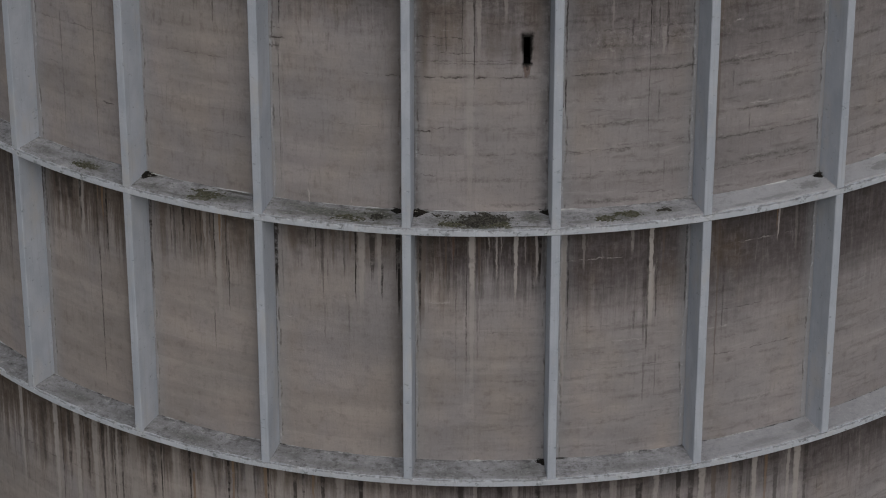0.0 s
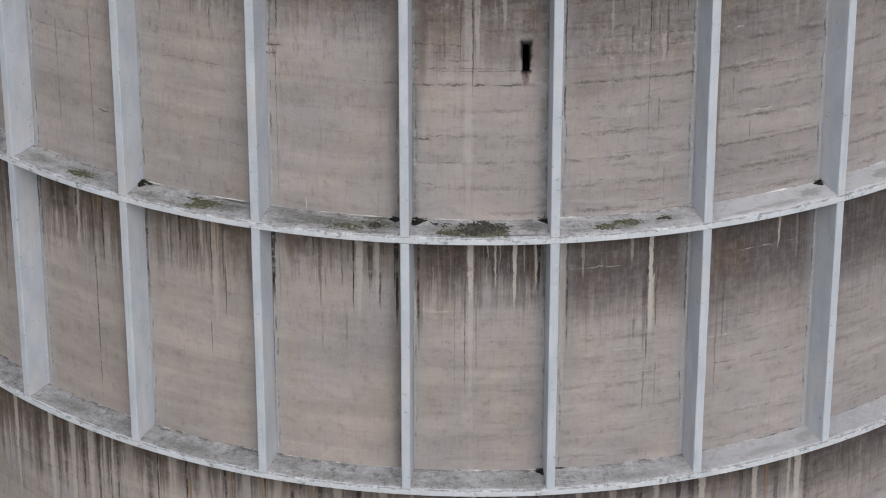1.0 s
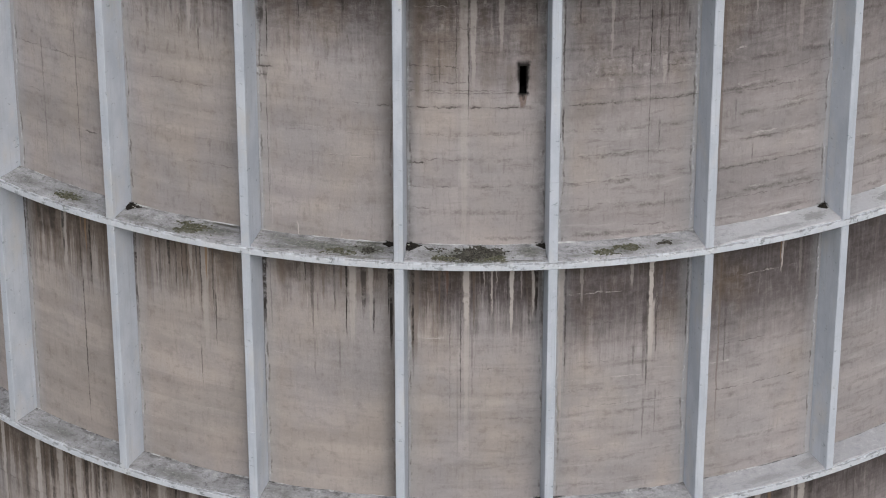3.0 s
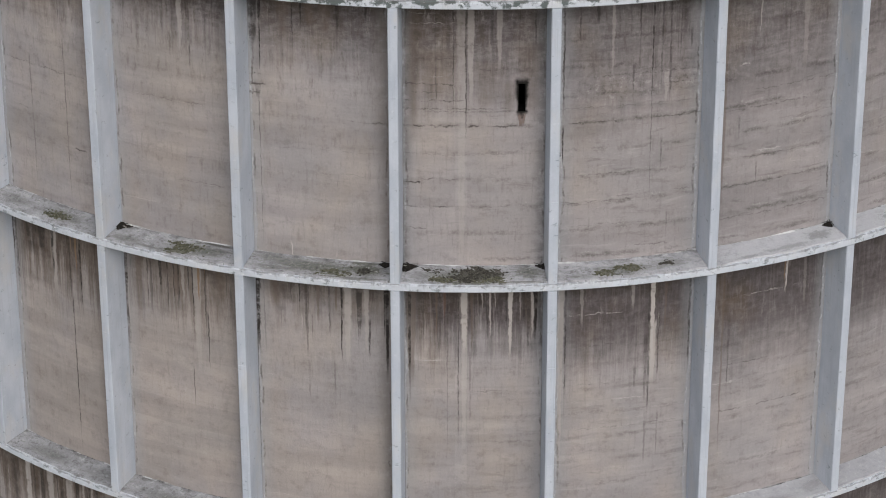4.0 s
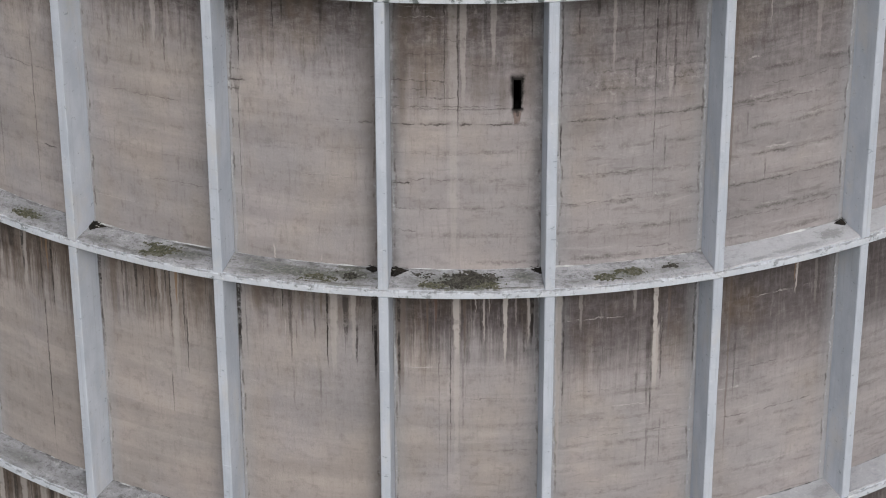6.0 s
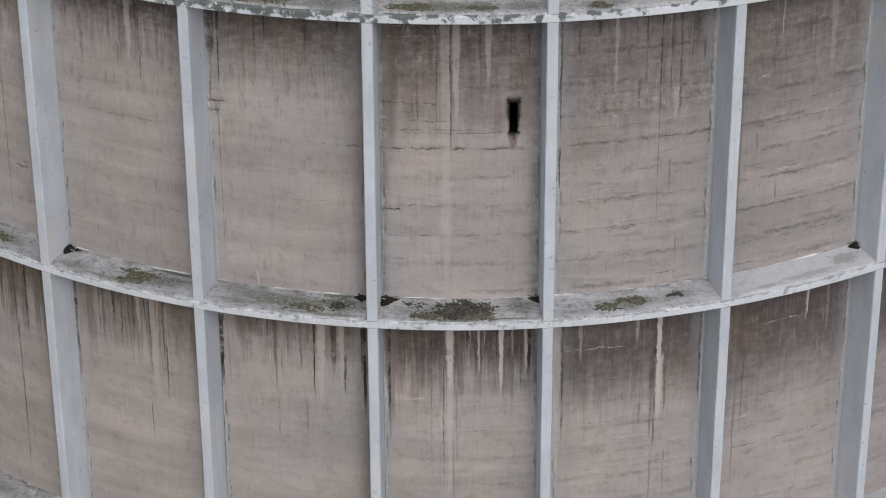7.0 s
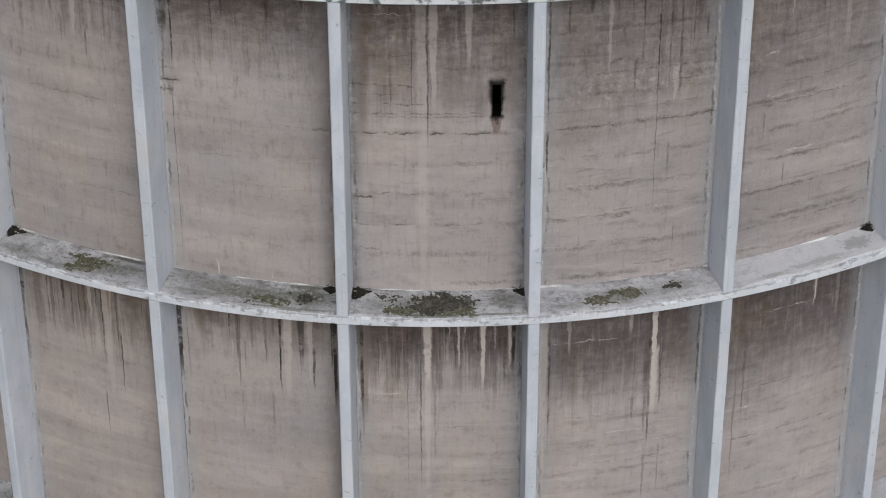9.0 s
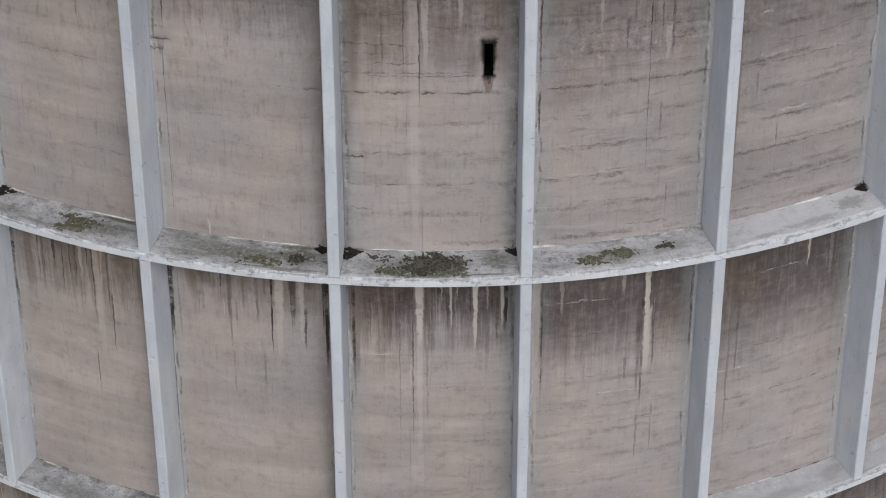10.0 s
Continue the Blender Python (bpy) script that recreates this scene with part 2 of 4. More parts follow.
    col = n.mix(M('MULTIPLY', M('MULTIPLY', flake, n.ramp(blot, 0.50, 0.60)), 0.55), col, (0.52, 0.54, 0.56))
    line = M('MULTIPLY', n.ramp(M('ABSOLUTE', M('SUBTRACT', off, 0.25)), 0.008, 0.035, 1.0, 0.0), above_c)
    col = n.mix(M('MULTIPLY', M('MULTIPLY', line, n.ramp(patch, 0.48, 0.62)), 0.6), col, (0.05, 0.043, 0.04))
    # single runs that stand out, rib shading too: along, half width, top, length, colour, strength
    tints = {"pale": (0.405, 0.372, 0.350), "black": (0.030, 0.025, 0.023), "brown": (0.125, 0.095, 0.074), "orange": (0.215, 0.140, 0.085), "rust": (0.115, 0.062, 0.042)}
    worn = n.ramp(fine, 0.3, 0.48, 0.6, 1.0)
    wavy = M('ADD', u, M('ADD', M('MULTIPLY', M('SUBTRACT', wob, 0.5), 0.10), M('MULTIPLY', M('SUBTRACT', fine, 0.5), 0.11)))
    broken = n.ramp(n.noise(n.vec(M('MULTIPLY', u, 2.0), M('MULTIPLY', z, 2.2), 40.0 + tier), 1.0, 6.0, 0.75), 0.40, 0.55, 0.34, 1.0)
    for c in ("brown", "pale", "orange", "rust", "black"):
        total = None
        for u0, hw, zt, length, colour, k in RUNS[shift]:
            if colour != c or not u_from < u0 < u_to:
                continue
            away = M('ABSOLUTE', M('SUBTRACT', wavy if c == "pale" else uw, u0))
            half = n.ramp(z, zt - length, zt, 0.35 * hw, hw, smooth=False)
            m = n.ramp(M('DIVIDE', away, half), 0.0 if hw >= 0.2 else 0.7, 1.4 if hw >= 0.2 else 1.25, k, 0.0)
            m = M('MULTIPLY', m, n.ramp(z, zt - length, zt - 0.7 * length))
            if zt < top - 0.1:
                m = M('MULTIPLY', m, n.ramp(z, zt + 0.05, zt - 0.15))
            total = m if total is None else M('MAXIMUM', total, m)
        if total is not None:
            col = n.mix(M('MULTIPLY', total, broken if c == "black" else worn), col, tints[c])
    # level cracks: dirt in some, lime that has bled out of others
    zj = M('ADD', z, M('ADD', M('MULTIPLY', M('SUBTRACT', wob, 0.5), 0.12), M('MULTIPLY', M('SUBTRACT', fine, 0.5), 0.20)))
    for c, tint in (("black", (0.055, 0.047, 0.043)), ("pale", (0.47, 0.445, 0.425))):
        total = None
        for z0, ua, ub, colour, k in LEVELS[shift]:
            if colour != c or not u_from < (ua + ub) / 2 < u_to:
                continue
            m = n.ramp(M('ABSOLUTE', M('SUBTRACT', zj, z0)), 0.004, 0.018 * k + 0.008, min(1.0, 0.6 * k), 0.0)
            m = M('MULTIPLY', m, M('MULTIPLY', n.ramp(u, ua - 0.1, ua + 0.1), n.ramp(u, ub + 0.1, ub - 0.1)))
            total = m if total is None else M('MAXIMUM', total, m)
        if total is not None:
            col = n.mix(M('MULTIPLY', total, n.ramp(blot, 0.42, 0.54, 0.05, 1.0)), col, tint)
    if shift == 0:
        # soot round the slot, which also paints its lit edges dark
        wide = n.math('ADD', n.ramp(z, 4.66, 5.0, 0.100, 0.145), n.ramp(z, 4.56, 4.45, 0.0, 0.02))
        su = M('ADD', M('DIVIDE', M('ABSOLUTE', M('SUBTRACT', uw, 1.185)), wide), M('MULTIPLY', M('SUBTRACT', fine, 0.5), 0.9))
        zs = M('ADD', z, M('MULTIPLY', M('SUBTRACT', fine, 0.5), 0.16))
        soot_and_shade = M('MULTIPLY', n.ramp(su, 0.75, 1.5, 1.0, 0.0), M('MULTIPLY', n.ramp(zs, 5.42, 5.22), n.ramp(zs, 4.36, 4.46)))
        col = n.mix(soot_and_shade, col, (0.012, 0.011, 0.010))
    if shift == 0:
        # a band of spalled, crusty concrete
        zb = M('ADD', z, M('MULTIPLY', M('SUBTRACT', broad, 0.5), 0.8))
        spall = M('MULTIPLY', M('MULTIPLY', n.ramp(zb, 4.5, 4.9), n.ramp(zb, 5.7, 5.2)), M('MULTIPLY', n.ramp(u, 1.9, 3.0), n.ramp(u, 6.0, 7.5, 1.0, 0.35)))
        rough = n.noise(n.vec(M('MULTIPLY', u, 6.0), M('MULTIPLY', z, 6.0), 91.0), 1.0, 6.0, 0.75)
        col = n.mix(M('MULTIPLY', M('MULTIPLY', spall, n.ramp(rough, 0.52, 0.66)), 0.42), col, (0.40, 0.38, 0.365))
        col = n.mix(M('MULTIPLY', M('MULTIPLY', spall, n.ramp(rough, 0.47, 0.34)), 0.5), col, (0.055, 0.046, 0.042))
    info = n.node("ShaderNodeObjectInfo").outputs["Random"]
    col = n.mix(1.0, col, n.mix(info, (0.94, 0.94, 0.94), (1.05, 1.05, 1.05)), 'MULTIPLY')
    h = M('ADD', M('MULTIPLY', grain, 0.5), M('ADD', M('MULTIPLY', blot, 0.6), M('MULTIPLY', hair, 0.3)))
    return n.finish(col, 0.88, h, 0.02, 0.8)


# ---- stains on the wall, and shade painted beside the ribs ----
RUNS, LEVELS = [[], [], []], [[], [], []]


def runs(tier, colour, *rows):
    """Streaks that run down, and shade beside the ribs: along, half width, length, strength, and the top where it is
    not the ring above.
    """
    for u, hw, length, k, *top in rows:
        RUNS[tier].append((u, hw, top[0] if top else (Z_A, Z_B, Z_C)[tier], length, colour, min(1.0, 1.18 * k)))


def cracks(tier, colour, *rows):
    """Level cracks: height, from, to, strength."""
    for z, a, b, k in rows:
        LEVELS[tier].append((z, a, b, colour, k))


# upper tier, bay by bay
# full-height band: corner shading by the rib, painted in with brown stain
runs(0, "brown", (-10.3, 0.6, 11.0, 0.45))
runs(0, "black", (-12.75, 0.024, 2.68, 0.25, 3.13), (-12.75, 0.03, 1.87, 0.3, 4.43), (-11.5, 0.022, 5.03, 0.38, 5.04), (-11.45, 0.05, 1.2, 0.5), (-11.2, 0.06, 1.5, 0.5), (-11.6, 0.025, 2.2, 0.5))
cracks(0, "black", (2.08, -11.56, -10.9, 1.2), (2.83, -13.48, -12.79, 0.5), (4.11, -13.6, -10.81, 0.7))
runs(0, "pale", (-7.75, 0.079, 2.3, 0.45))
runs(0, "black", (-8.28, 0.066, 1.99, 0.3), (-7.52, 0.078, 1.68, 0.35), (-7.49, 0.026, 0.73, 0.5, 5.7))
cracks(0, "black", (1.96, -7.97, -6.62, 0.5), (4.11, -9.1, -7.17, 0.6))
runs(0, "pale", (-4.8, 0.03, 0.5, 0.9, 0.72), (-3.6, 0.015, 0.2, 0.8, 0.55))
# the last row paints corner shading beside the rib along with brown stain
runs(0, "brown", (-4.9, 0.3, 1.5, 0.4), (-4.2, 0.2, 1.1, 0.4), (-3.79, 0.248, 1.23, 0.4), (-2.2, 0.42, 11.0, 0.42))
runs(0, "black", (-5.75, 0.12, 1.9, 0.65), (-5.70, 0.13, 1.59, 0.7), (-5.51, 0.035, 0.95, 0.9), (-4.43, 0.04, 1.0, 0.7), (-2.75, 0.04, 0.8, 0.6), (-5.62, 0.1, 0.5, 0.45, 5), (-5.59, 0.014, 4.47, 0.45, 4.66), (-5.54, 0.028, 2.41, 0.8), (-4.66, 0.023, 1.42, 0.6),
     (-3.49, 0.037, 1.13, 0.5))
cracks(0, "black", (4.88, -5.82, -5.45, 1.6), (4.64, -5.85, -5.6, 1.6), (5.15, -5.8, -5.55, 1.2))
cracks(0, "black", (2.67, -4.03, -2.81, 0.4), (4.12, -3.24, -2.3, 0.9))
runs(0, "pale", (-0.34, 0.13, 8.5, 0.28), (-0.11, 0.10, 3.19, 0.42), (0.6, 0.08, 2.06, 0.36))
runs(0, "brown", (-1.56, 0.269, 3.95, 0.5), (-1.0, 0.55, 1.5, 0.28, 6.1), (0.35, 0.5, 1.3, 0.28, 5.8), (1.45, 0.45, 2.2, 0.3, 6.3), (0.85, 0.3, 1.0, 0.3, 5.3))
runs(0, "rust", (1.16, 0.09, 0.46, 0.5, 4.5), (1.22, 0.08, 0.42, 0.5, 4.5))
# first row: soft dark band up the rib corner, shading as well as stain
runs(0, "black", (1.85, 0.48, 11.0, 0.42), (1.2, 0.05, 0.22, 0.7, 4.48))
runs(0, "black", (-0.99, 0.024, 1.56, 0.35, 5.96), (-0.69, 0.098, 1.5, 0.4), (-0.55, 0.024, 3.19, 0.5), (-0.23, 0.027, 4.07, 0.6), (0.41, 0.049, 1.37, 0.45), (1.52, 0.037, 1.47, 0.6))
cracks(0, "black", (1.92, -1.82, -0.68, 0.9), (1.94, -0.21, 0.86, 0.5), (2.58, -1.84, -1.33, 1.5), (2.69, -1.33, -0.5, 0.9), (4.1, -1.83, -0.49, 1.3), (4.1, -0.2, 1.11, 1.3),
       (4.48, -1.24, 1.08, 0.7))
cracks(0, "pale", (7.0, -1.65, -0.95, 0.45), (6.75, -1.6, -0.5, 0.55), (7.1, -3.6, -2.5, 0.45), (5.4, -1.2, -0.6, 0.35))
cracks(0, "black", (5.56, -0.1, 0.9, 0.7), (5.19, -1.8, -0.5, 1.0), (4.98, -1.6, -0.6, 0.7), (4.76, -1.8, -0.3, 1.0), (4.55, -1.8, 0.9, 0.8), (6.2, -1.7, 0.3, 0.6), (5.85, -1.5, -0.5, 0.7), (3.35, -1.8, 0.9, 0.4), (3.3, -5.2, -2.6, 0.3), (1.35, -1.8, -1.2, 0.8))
# first row: painted shading, mixed with stain, right of the rib
runs(0, "black", (-1.84, 0.32, 11.0, 0.36), (-1.5, 0.2, 2.6, 0.35))
runs(0, "pale", (3.5, 0.049, 2.39, 0.3), (4.91, 0.075, 1.02, 0.3, 5.37))
runs(0, "black", (2.17, 0.049, 0.19, 0.9, 3.39), (2.24, 0.027, 1.12, 0.75, 4.05), (2.25, 0.025, 3.43, 0.55), (4.05, 0.037, 0.85, 0.4, 5.6), (4.54, 0.028, 3.0, 0.75), (4.54, 0.018, 6.3, 0.4), (4.62, 0.09, 2.6, 0.22), (4.78, 0.03, 2.8, 0.5), (5.28, 0.02, 2.0, 0.5), (4.2, 0.03, 1.2, 0.5), (2.65, 0.03, 1.4, 0.5), (3.1, 0.06, 0.9, 0.5),
     (4.83, 0.028, 0.91, 0.45, 3.56), (5.02, 0.035, 1.3, 0.45, 5.8), (5.56, 0.035, 0.6, 0.45, 6.4), (5, 0.028, 3.2, 0.5), (5.04, 0.025, 0.72, 0.4, 1.56), (5.38, 0.202, 1.35, 0.5))
cracks(0, "black", (0.37, 4.82, 6.01, 0.8), (0.65, 4.18, 5.06, 0.8), (1.33, 2.19, 4.4, 0.45), (1.98, 2.24, 4.25, 0.7), (2.09, 3.63, 5.63, 0.5), (2.71, 2.64, 4.34, 0.6),
       (4.1, 2.43, 4.04, 1.2), (4.11, 4.65, 5.86, 0.9), (4.49, 2.13, 5.74, 0.5), (4.97, 4.7, 5.7, 1.0), (5.29, 3.04, 5.69, 0.7))
runs(0, "pale", (7.48, 0.026, 1.7, 0.4), (8.83, 0.107, 3.03, 0.2))
runs(0, "brown", (6.55, 0.064, 6.9, 0.4))
runs(0, "black", (6.98, 0.032, 0.69, 0.35, 3.84), (7.52, 0.033, 0.55, 0.4, 2.57))
cracks(0, "black", (1.06, 6.46, 9.73, 0.75), (1.95, 6.54, 9.4, 0.7), (2.68, 7.02, 9.39, 0.6), (3.58, 7.62, 9.74, 0.4), (4.02, 6.66, 8.97, 0.8), (4.47, 7.41, 9.71, 0.75))
cracks(0, "pale", (2.81, 7.54, 8.24, 1), (5.19, 6.96, 7.33, 1.2))
# middle tier, bay by bay
runs(1, "pale", (-12.3, 0.112, 2.72, 0.55))
# the two rows of length 11 add shading beside ribs to the stain
runs(1, "brown", (-13.32, 0.116, 2.88, 0.35), (-10.3, 0.7, 11.0, 0.5), (-6.2, 0.4, 11.0, 0.35))
runs(1, "orange", (-11.5, 0.05, 1.75, 0.6), (-11.66, 0.02, 1.2, 0.5))
runs(1, "black", (-13.2, 0.4, 1.7, 0.5), (-12.8, 0.25, 1.1, 0.5), (-13.9, 0.05, 2, 0.7), (-13.8, 0.079, 3.07, 0.5), (-12.75, 0.189, 1.68, 0.6), (-13.3, 0.1, 1.4, 0.6), (-11.74, 0.037, 2.73, 0.5), (-11.7, 0.026, 5.24, 0.6, -2.37), (-11.36, 0.04, 2.95, 0.95), (-12.35, 0.06, 2.1, 0.75))
runs(1, "pale", (-7.98, 0.066, 1.87, 0.4), (-7.58, 0.144, 3.85, 0.45))
runs(1, "orange", (-7.52, 0.05, 1.6, 0.75), (-7.33, 0.02, 1.1, 0.5))
runs(1, "brown", (-8.2, 0.5, 1.6, 0.5), (-9.36, 0.109, 2.72, 0.4), (-6.85, 0.232, 1.51, 0.5))
runs(1, "black", (-9.83, 0.04, 2, 0.8), (-9.77, 0.06, 1.9, 0.8), (-9.79, 0.055, 3.8, 0.5), (-9.09, 0.027, 2.08, 0.45), (-8.68, 0.06, 1.67, 0.75), (-8.46, 0.027, 2.21, 0.5), (-8.27, 0.027, 1.79, 0.6),
     (-8.12, 0.033, 1.83, 0.6), (-7.82, 0.026, 1.39, 0.6), (-7.70, 0.024, 2.6, 0.7), (-7.76, 0.018, 1.48, 0.45, -3.44), (-7.34, 0.022, 2.44, 0.55), (-7.27, 0.022, 1.78, 0.6, -1.74))
runs(1, "pale", (-4.59, 0.025, 0.52, 0.5, -1.32), (-3.34, 0.124, 2.98, 0.55), (-2.84, 0.074, 2.56, 0.45))
# last row: shading left of the rib, coloured in with the stain
runs(1, "brown", (-5.3, 0.25, 1.3, 0.55), (-4.14, 0.062, 1.74, 0.4), (-3.65, 0.05, 1.32, 0.6), (-2.2, 0.4, 11.0, 0.42))
runs(1, "black", (-5.86, 0.04, 6.84, 0.55), (-5.80, 0.075, 2.8, 0.95), (-4.64, 0.025, 1.33, 0.8), (-4.47, 0.05, 2.14, 0.4), (-4.41, 0.037, 1.24, 0.25, -2.66), (-4.3, 0.025, 1.03, 0.4, -1.27),
     (-3.83, 0.037, 2.03, 0.45), (-3.71, 0.037, 1.05, 0.25, -2.55), (-3.51, 0.032, 2.83, 0.85), (-3.03, 0.099, 1.99, 0.65), (-2.76, 0.037, 1.27, 0.7, -1.3), (-2.29, 0.06, 3.2, 1.0), (-2.36, 0.03, 2.0, 0.8))
runs(1, "pale", (-0.27, 0.11, 2.6, 0.75), (-0.27, 0.10, 5.75, 0.4), (0.21, 0.024, 1.04, 0.5), (0.41, 0.037, 1.97, 0.6), (0.55, 0.024, 1.05, 0.5), (0.94, 0.067, 2.62, 0.85), (1.21, 0.037, 1.41, 0.3),
     (1.52, 0.049, 2.02, 0.6))
runs(1, "brown", (-1.66, 0.16, 3.4, 0.5), (1.5, 0.3, 1.9, 0.4), (-0.99, 0.037, 1.9, 0.6), (-0.07, 0.049, 2.39, 0.4))
runs(1, "rust", (-0.78, 0.049, 1.31, 0.45))
runs(1, "black", (-1.79, 0.049, 2.12, 0.4), (-1.70, 0.05, 3.9, 0.75), (-0.71, 0.018, 3.85, 0.3, -1.54), (-0.71, 0.031, 1.64, 0.6), (-0.42, 0.024, 5.57, 0.55), (-0.11, 0.037, 2.27, 0.25, -2.13),
     (0.14, 0.037, 1.3, 0.5), (0.34, 0.037, 1.88, 0.5), (0.83, 0.024, 1.81, 0.6), (1.42, 0.061, 2.44, 0.6), (1.60, 0.06, 2.0, 0.85), (1.30, 0.04, 1.6, 0.6), (1.75, 0.098, 3.15, 0.35))
cracks(1, "black", (-4.83, 0.52, 1.54, 0.4), (-3.3, -0.11, 0.89, 0.6))
cracks(1, "pale", (-2.44, -1.85, -1.6, 1), (-2.41, -1.54, -0.91, 0.8))
runs(1, "pale", (2.27, 0.098, 6.1, 0.5), (2.83, 0.062, 1.72, 0.3), (4.19, 0.062, 1.25, 0.35), (4.76, 0.075, 3.6, 0.9), (4.76, 0.12, 2.1, 0.7, -1.55), (4.92, 0.025, 0.76, 0.5, -1.32))
runs(1, "brown", (5.1, 0.05, 2.28, 0.4))
runs(1, "black", (2.4, 0.031, 4.45, 0.6), (3.41, 0.019, 2.83, 0.4), (4.3, 0.05, 0.71, 0.35, -2.81), (4.58, 0.05, 2.11, 0.4, -1.93), (4.62, 0.038, 1.88, 0.3, -4.13), (4.67, 0.038, 3.52, 0.55, -1.34),
     (4.92, 0.038, 2.25, 0.5, -1.24), (4.96, 0.025, 1.67, 0.3, -4.19), (5.79, 0.038, 3.33, 0.6))
cracks(1, "black", (-4.58, 2.56, 5.47, 0.6), (-3.23, 2.79, 3.55, 0.6), (-2.1, 3.01, 3.77, 0.7))
cracks(1, "pale", (-3.75, 3.7, 4.55, 0.8), (-3.74, 2.35, 2.73, 0.8), (-3.15, 5.12, 5.59, 0.6), (-1.2, 2.36, 3.87, 0.9))
runs(1, "pale", (8.63, 0.047, 1.53, 0.8), (9.22, 0.068, 2.16, 0.15))
runs(1, "brown", (6.76, 0.039, 6.35, 0.4))
runs(1, "orange", (8.57, 0.027, 1.23, 0.6))
runs(1, "black", (6.95, 0.032, 2.5, 0.4, -1.83))
cracks(1, "black", (-4.6, 6.7, 9.23, 0.9), (-3.23, 6.76, 8.19, 0.9))
cracks(1, "pale", (-3.75, 6.52, 7.36, 1), (-1.27, 8.9, 9.2, 0.6), (-1.24, 7.39, 8.53, 0.7))
# lower tier, bay by bay
runs(2, "pale", (-15.7, 0.106, 4.83, 0.7), (-14.03, 0.119, 5.6, 0.75))
runs(2, "black", (-14.63, 0.204, 3.6, 0.5))
cracks(2, "black", (-10.34, -16.92, -13.5, 0.8))
runs(2, "pale", (-13.08, 0.134, 5.37, 0.65), (-12.34, 0.131, 4.57, 0.6), (-11.79, 0.055, 4.1, 0.5), (-11.46, 0.054, 3.97, 0.4), (-10.82, 0.178, 4.38, 0.35))
runs(2, "black", (-13.77, 0.039, 5.23, 0.6), (-13.43, 0.097, 3.71, 0.6), (-12.63, 0.075, 3.34, 0.6), (-12.02, 0.074, 4.2, 0.6), (-11.56, 0.036, 4.01, 0.6), (-11.28, 0.054, 3.89, 0.6),
     (-10.09, 0.245, 3, 0.6))
cracks(2, "black", (-10.27, -13.53, -10.75, 0.5))
runs(2, "pale", (-9.28, 0.171, 3.81, 0.35), (-8.21, 0.201, 3.48, 0.3), (-6.83, 0.163, 3.08, 0.4))
runs(2, "orange", (-8.68, 0.051, 2.22, 0.6, -8.92), (-7.36, 0.049, 3.23, 0.6), (-6.33, 0.065, 3, 0.6))
runs(2, "black", (-9.8, 0.035, 3, 0.7), (-8.8, 0.042, 3.65, 0.9), (-7.51, 0.049, 3.26, 0.9), (-7.23, 0.033, 3.2, 0.5), (-6.25, 0.032, 2.98, 0.7))
runs(2, "pale", (-5.86, 0.128, 2.9, 0.35), (-4.06, 0.157, 2.57, 0.4), (-2.74, 0.155, 2.39, 0.35))
runs(2, "orange", (-4.86, 0.047, 2.7, 0.5))
runs(2, "black", (-5.42, 0.08, 2.8, 0.7), (-5.17, 0.048, 2.76, 0.6), (-4.58, 0.079, 2.65, 0.7), (-3.45, 0.078, 2.48, 0.8))
runs(2, "pale", (-1.92, 0.093, 2.32, 0.3), (-0.15, 0.077, 2.24, 0.4), (0.98, 0.092, 2.27, 0.4))
runs(2, "black", (-0.55, 0.108, 2.25, 0.7), (0.55, 0.092, 2.25, 0.7), (1.63, 0.093, 2.29, 0.8))
runs(2, "pale", (2.85, 0.109, 2.39, 0.45), (3.85, 0.125, 2.51, 0.4), (5.12, 0.095, 2.71, 0.5))
runs(2, "black", (2.2, 0.093, 2.33, 0.5), (3.44, 0.062, 2.46, 0.6), (4.61, 0.126, 2.62, 0.7), (5.81, 0.096, 2.86, 0.7))
runs(2, "pale", (6.54, 0.13, 3.02, 0.7), (8.25, 0.1, 3.48, 0.65), (9.4, 0.069, 3.36, 0.55), (9.71, 0.13, 3.96, 0.75))
runs(2, "brown", (6.92, 0.098, 3.11, 0.6))
runs(2, "orange", (7.43, 0.066, 3.24, 0.35), (8.63, 0.067, 2.9, 0.5))
runs(2, "black", (6.2, 0.113, 2.94, 0.6), (7.79, 0.083, 3.35, 0.5), (8.98, 0.102, 3.71, 0.5))
runs(2, "black", (10.03, 0.087, 4.07, 0.5))

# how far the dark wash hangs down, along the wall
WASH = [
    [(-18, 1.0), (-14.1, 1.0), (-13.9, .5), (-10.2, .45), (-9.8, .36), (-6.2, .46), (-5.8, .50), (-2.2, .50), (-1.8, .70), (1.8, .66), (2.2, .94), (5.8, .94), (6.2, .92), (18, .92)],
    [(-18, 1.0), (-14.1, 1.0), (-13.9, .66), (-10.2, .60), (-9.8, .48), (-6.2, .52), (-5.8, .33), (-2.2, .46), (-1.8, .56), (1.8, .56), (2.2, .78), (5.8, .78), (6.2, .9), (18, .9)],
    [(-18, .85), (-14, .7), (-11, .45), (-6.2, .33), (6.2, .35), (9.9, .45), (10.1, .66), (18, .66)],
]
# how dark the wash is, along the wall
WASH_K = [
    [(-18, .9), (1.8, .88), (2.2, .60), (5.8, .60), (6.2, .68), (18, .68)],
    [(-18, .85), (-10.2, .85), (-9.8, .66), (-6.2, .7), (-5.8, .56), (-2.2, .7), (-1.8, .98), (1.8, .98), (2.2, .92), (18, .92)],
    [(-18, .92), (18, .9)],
]
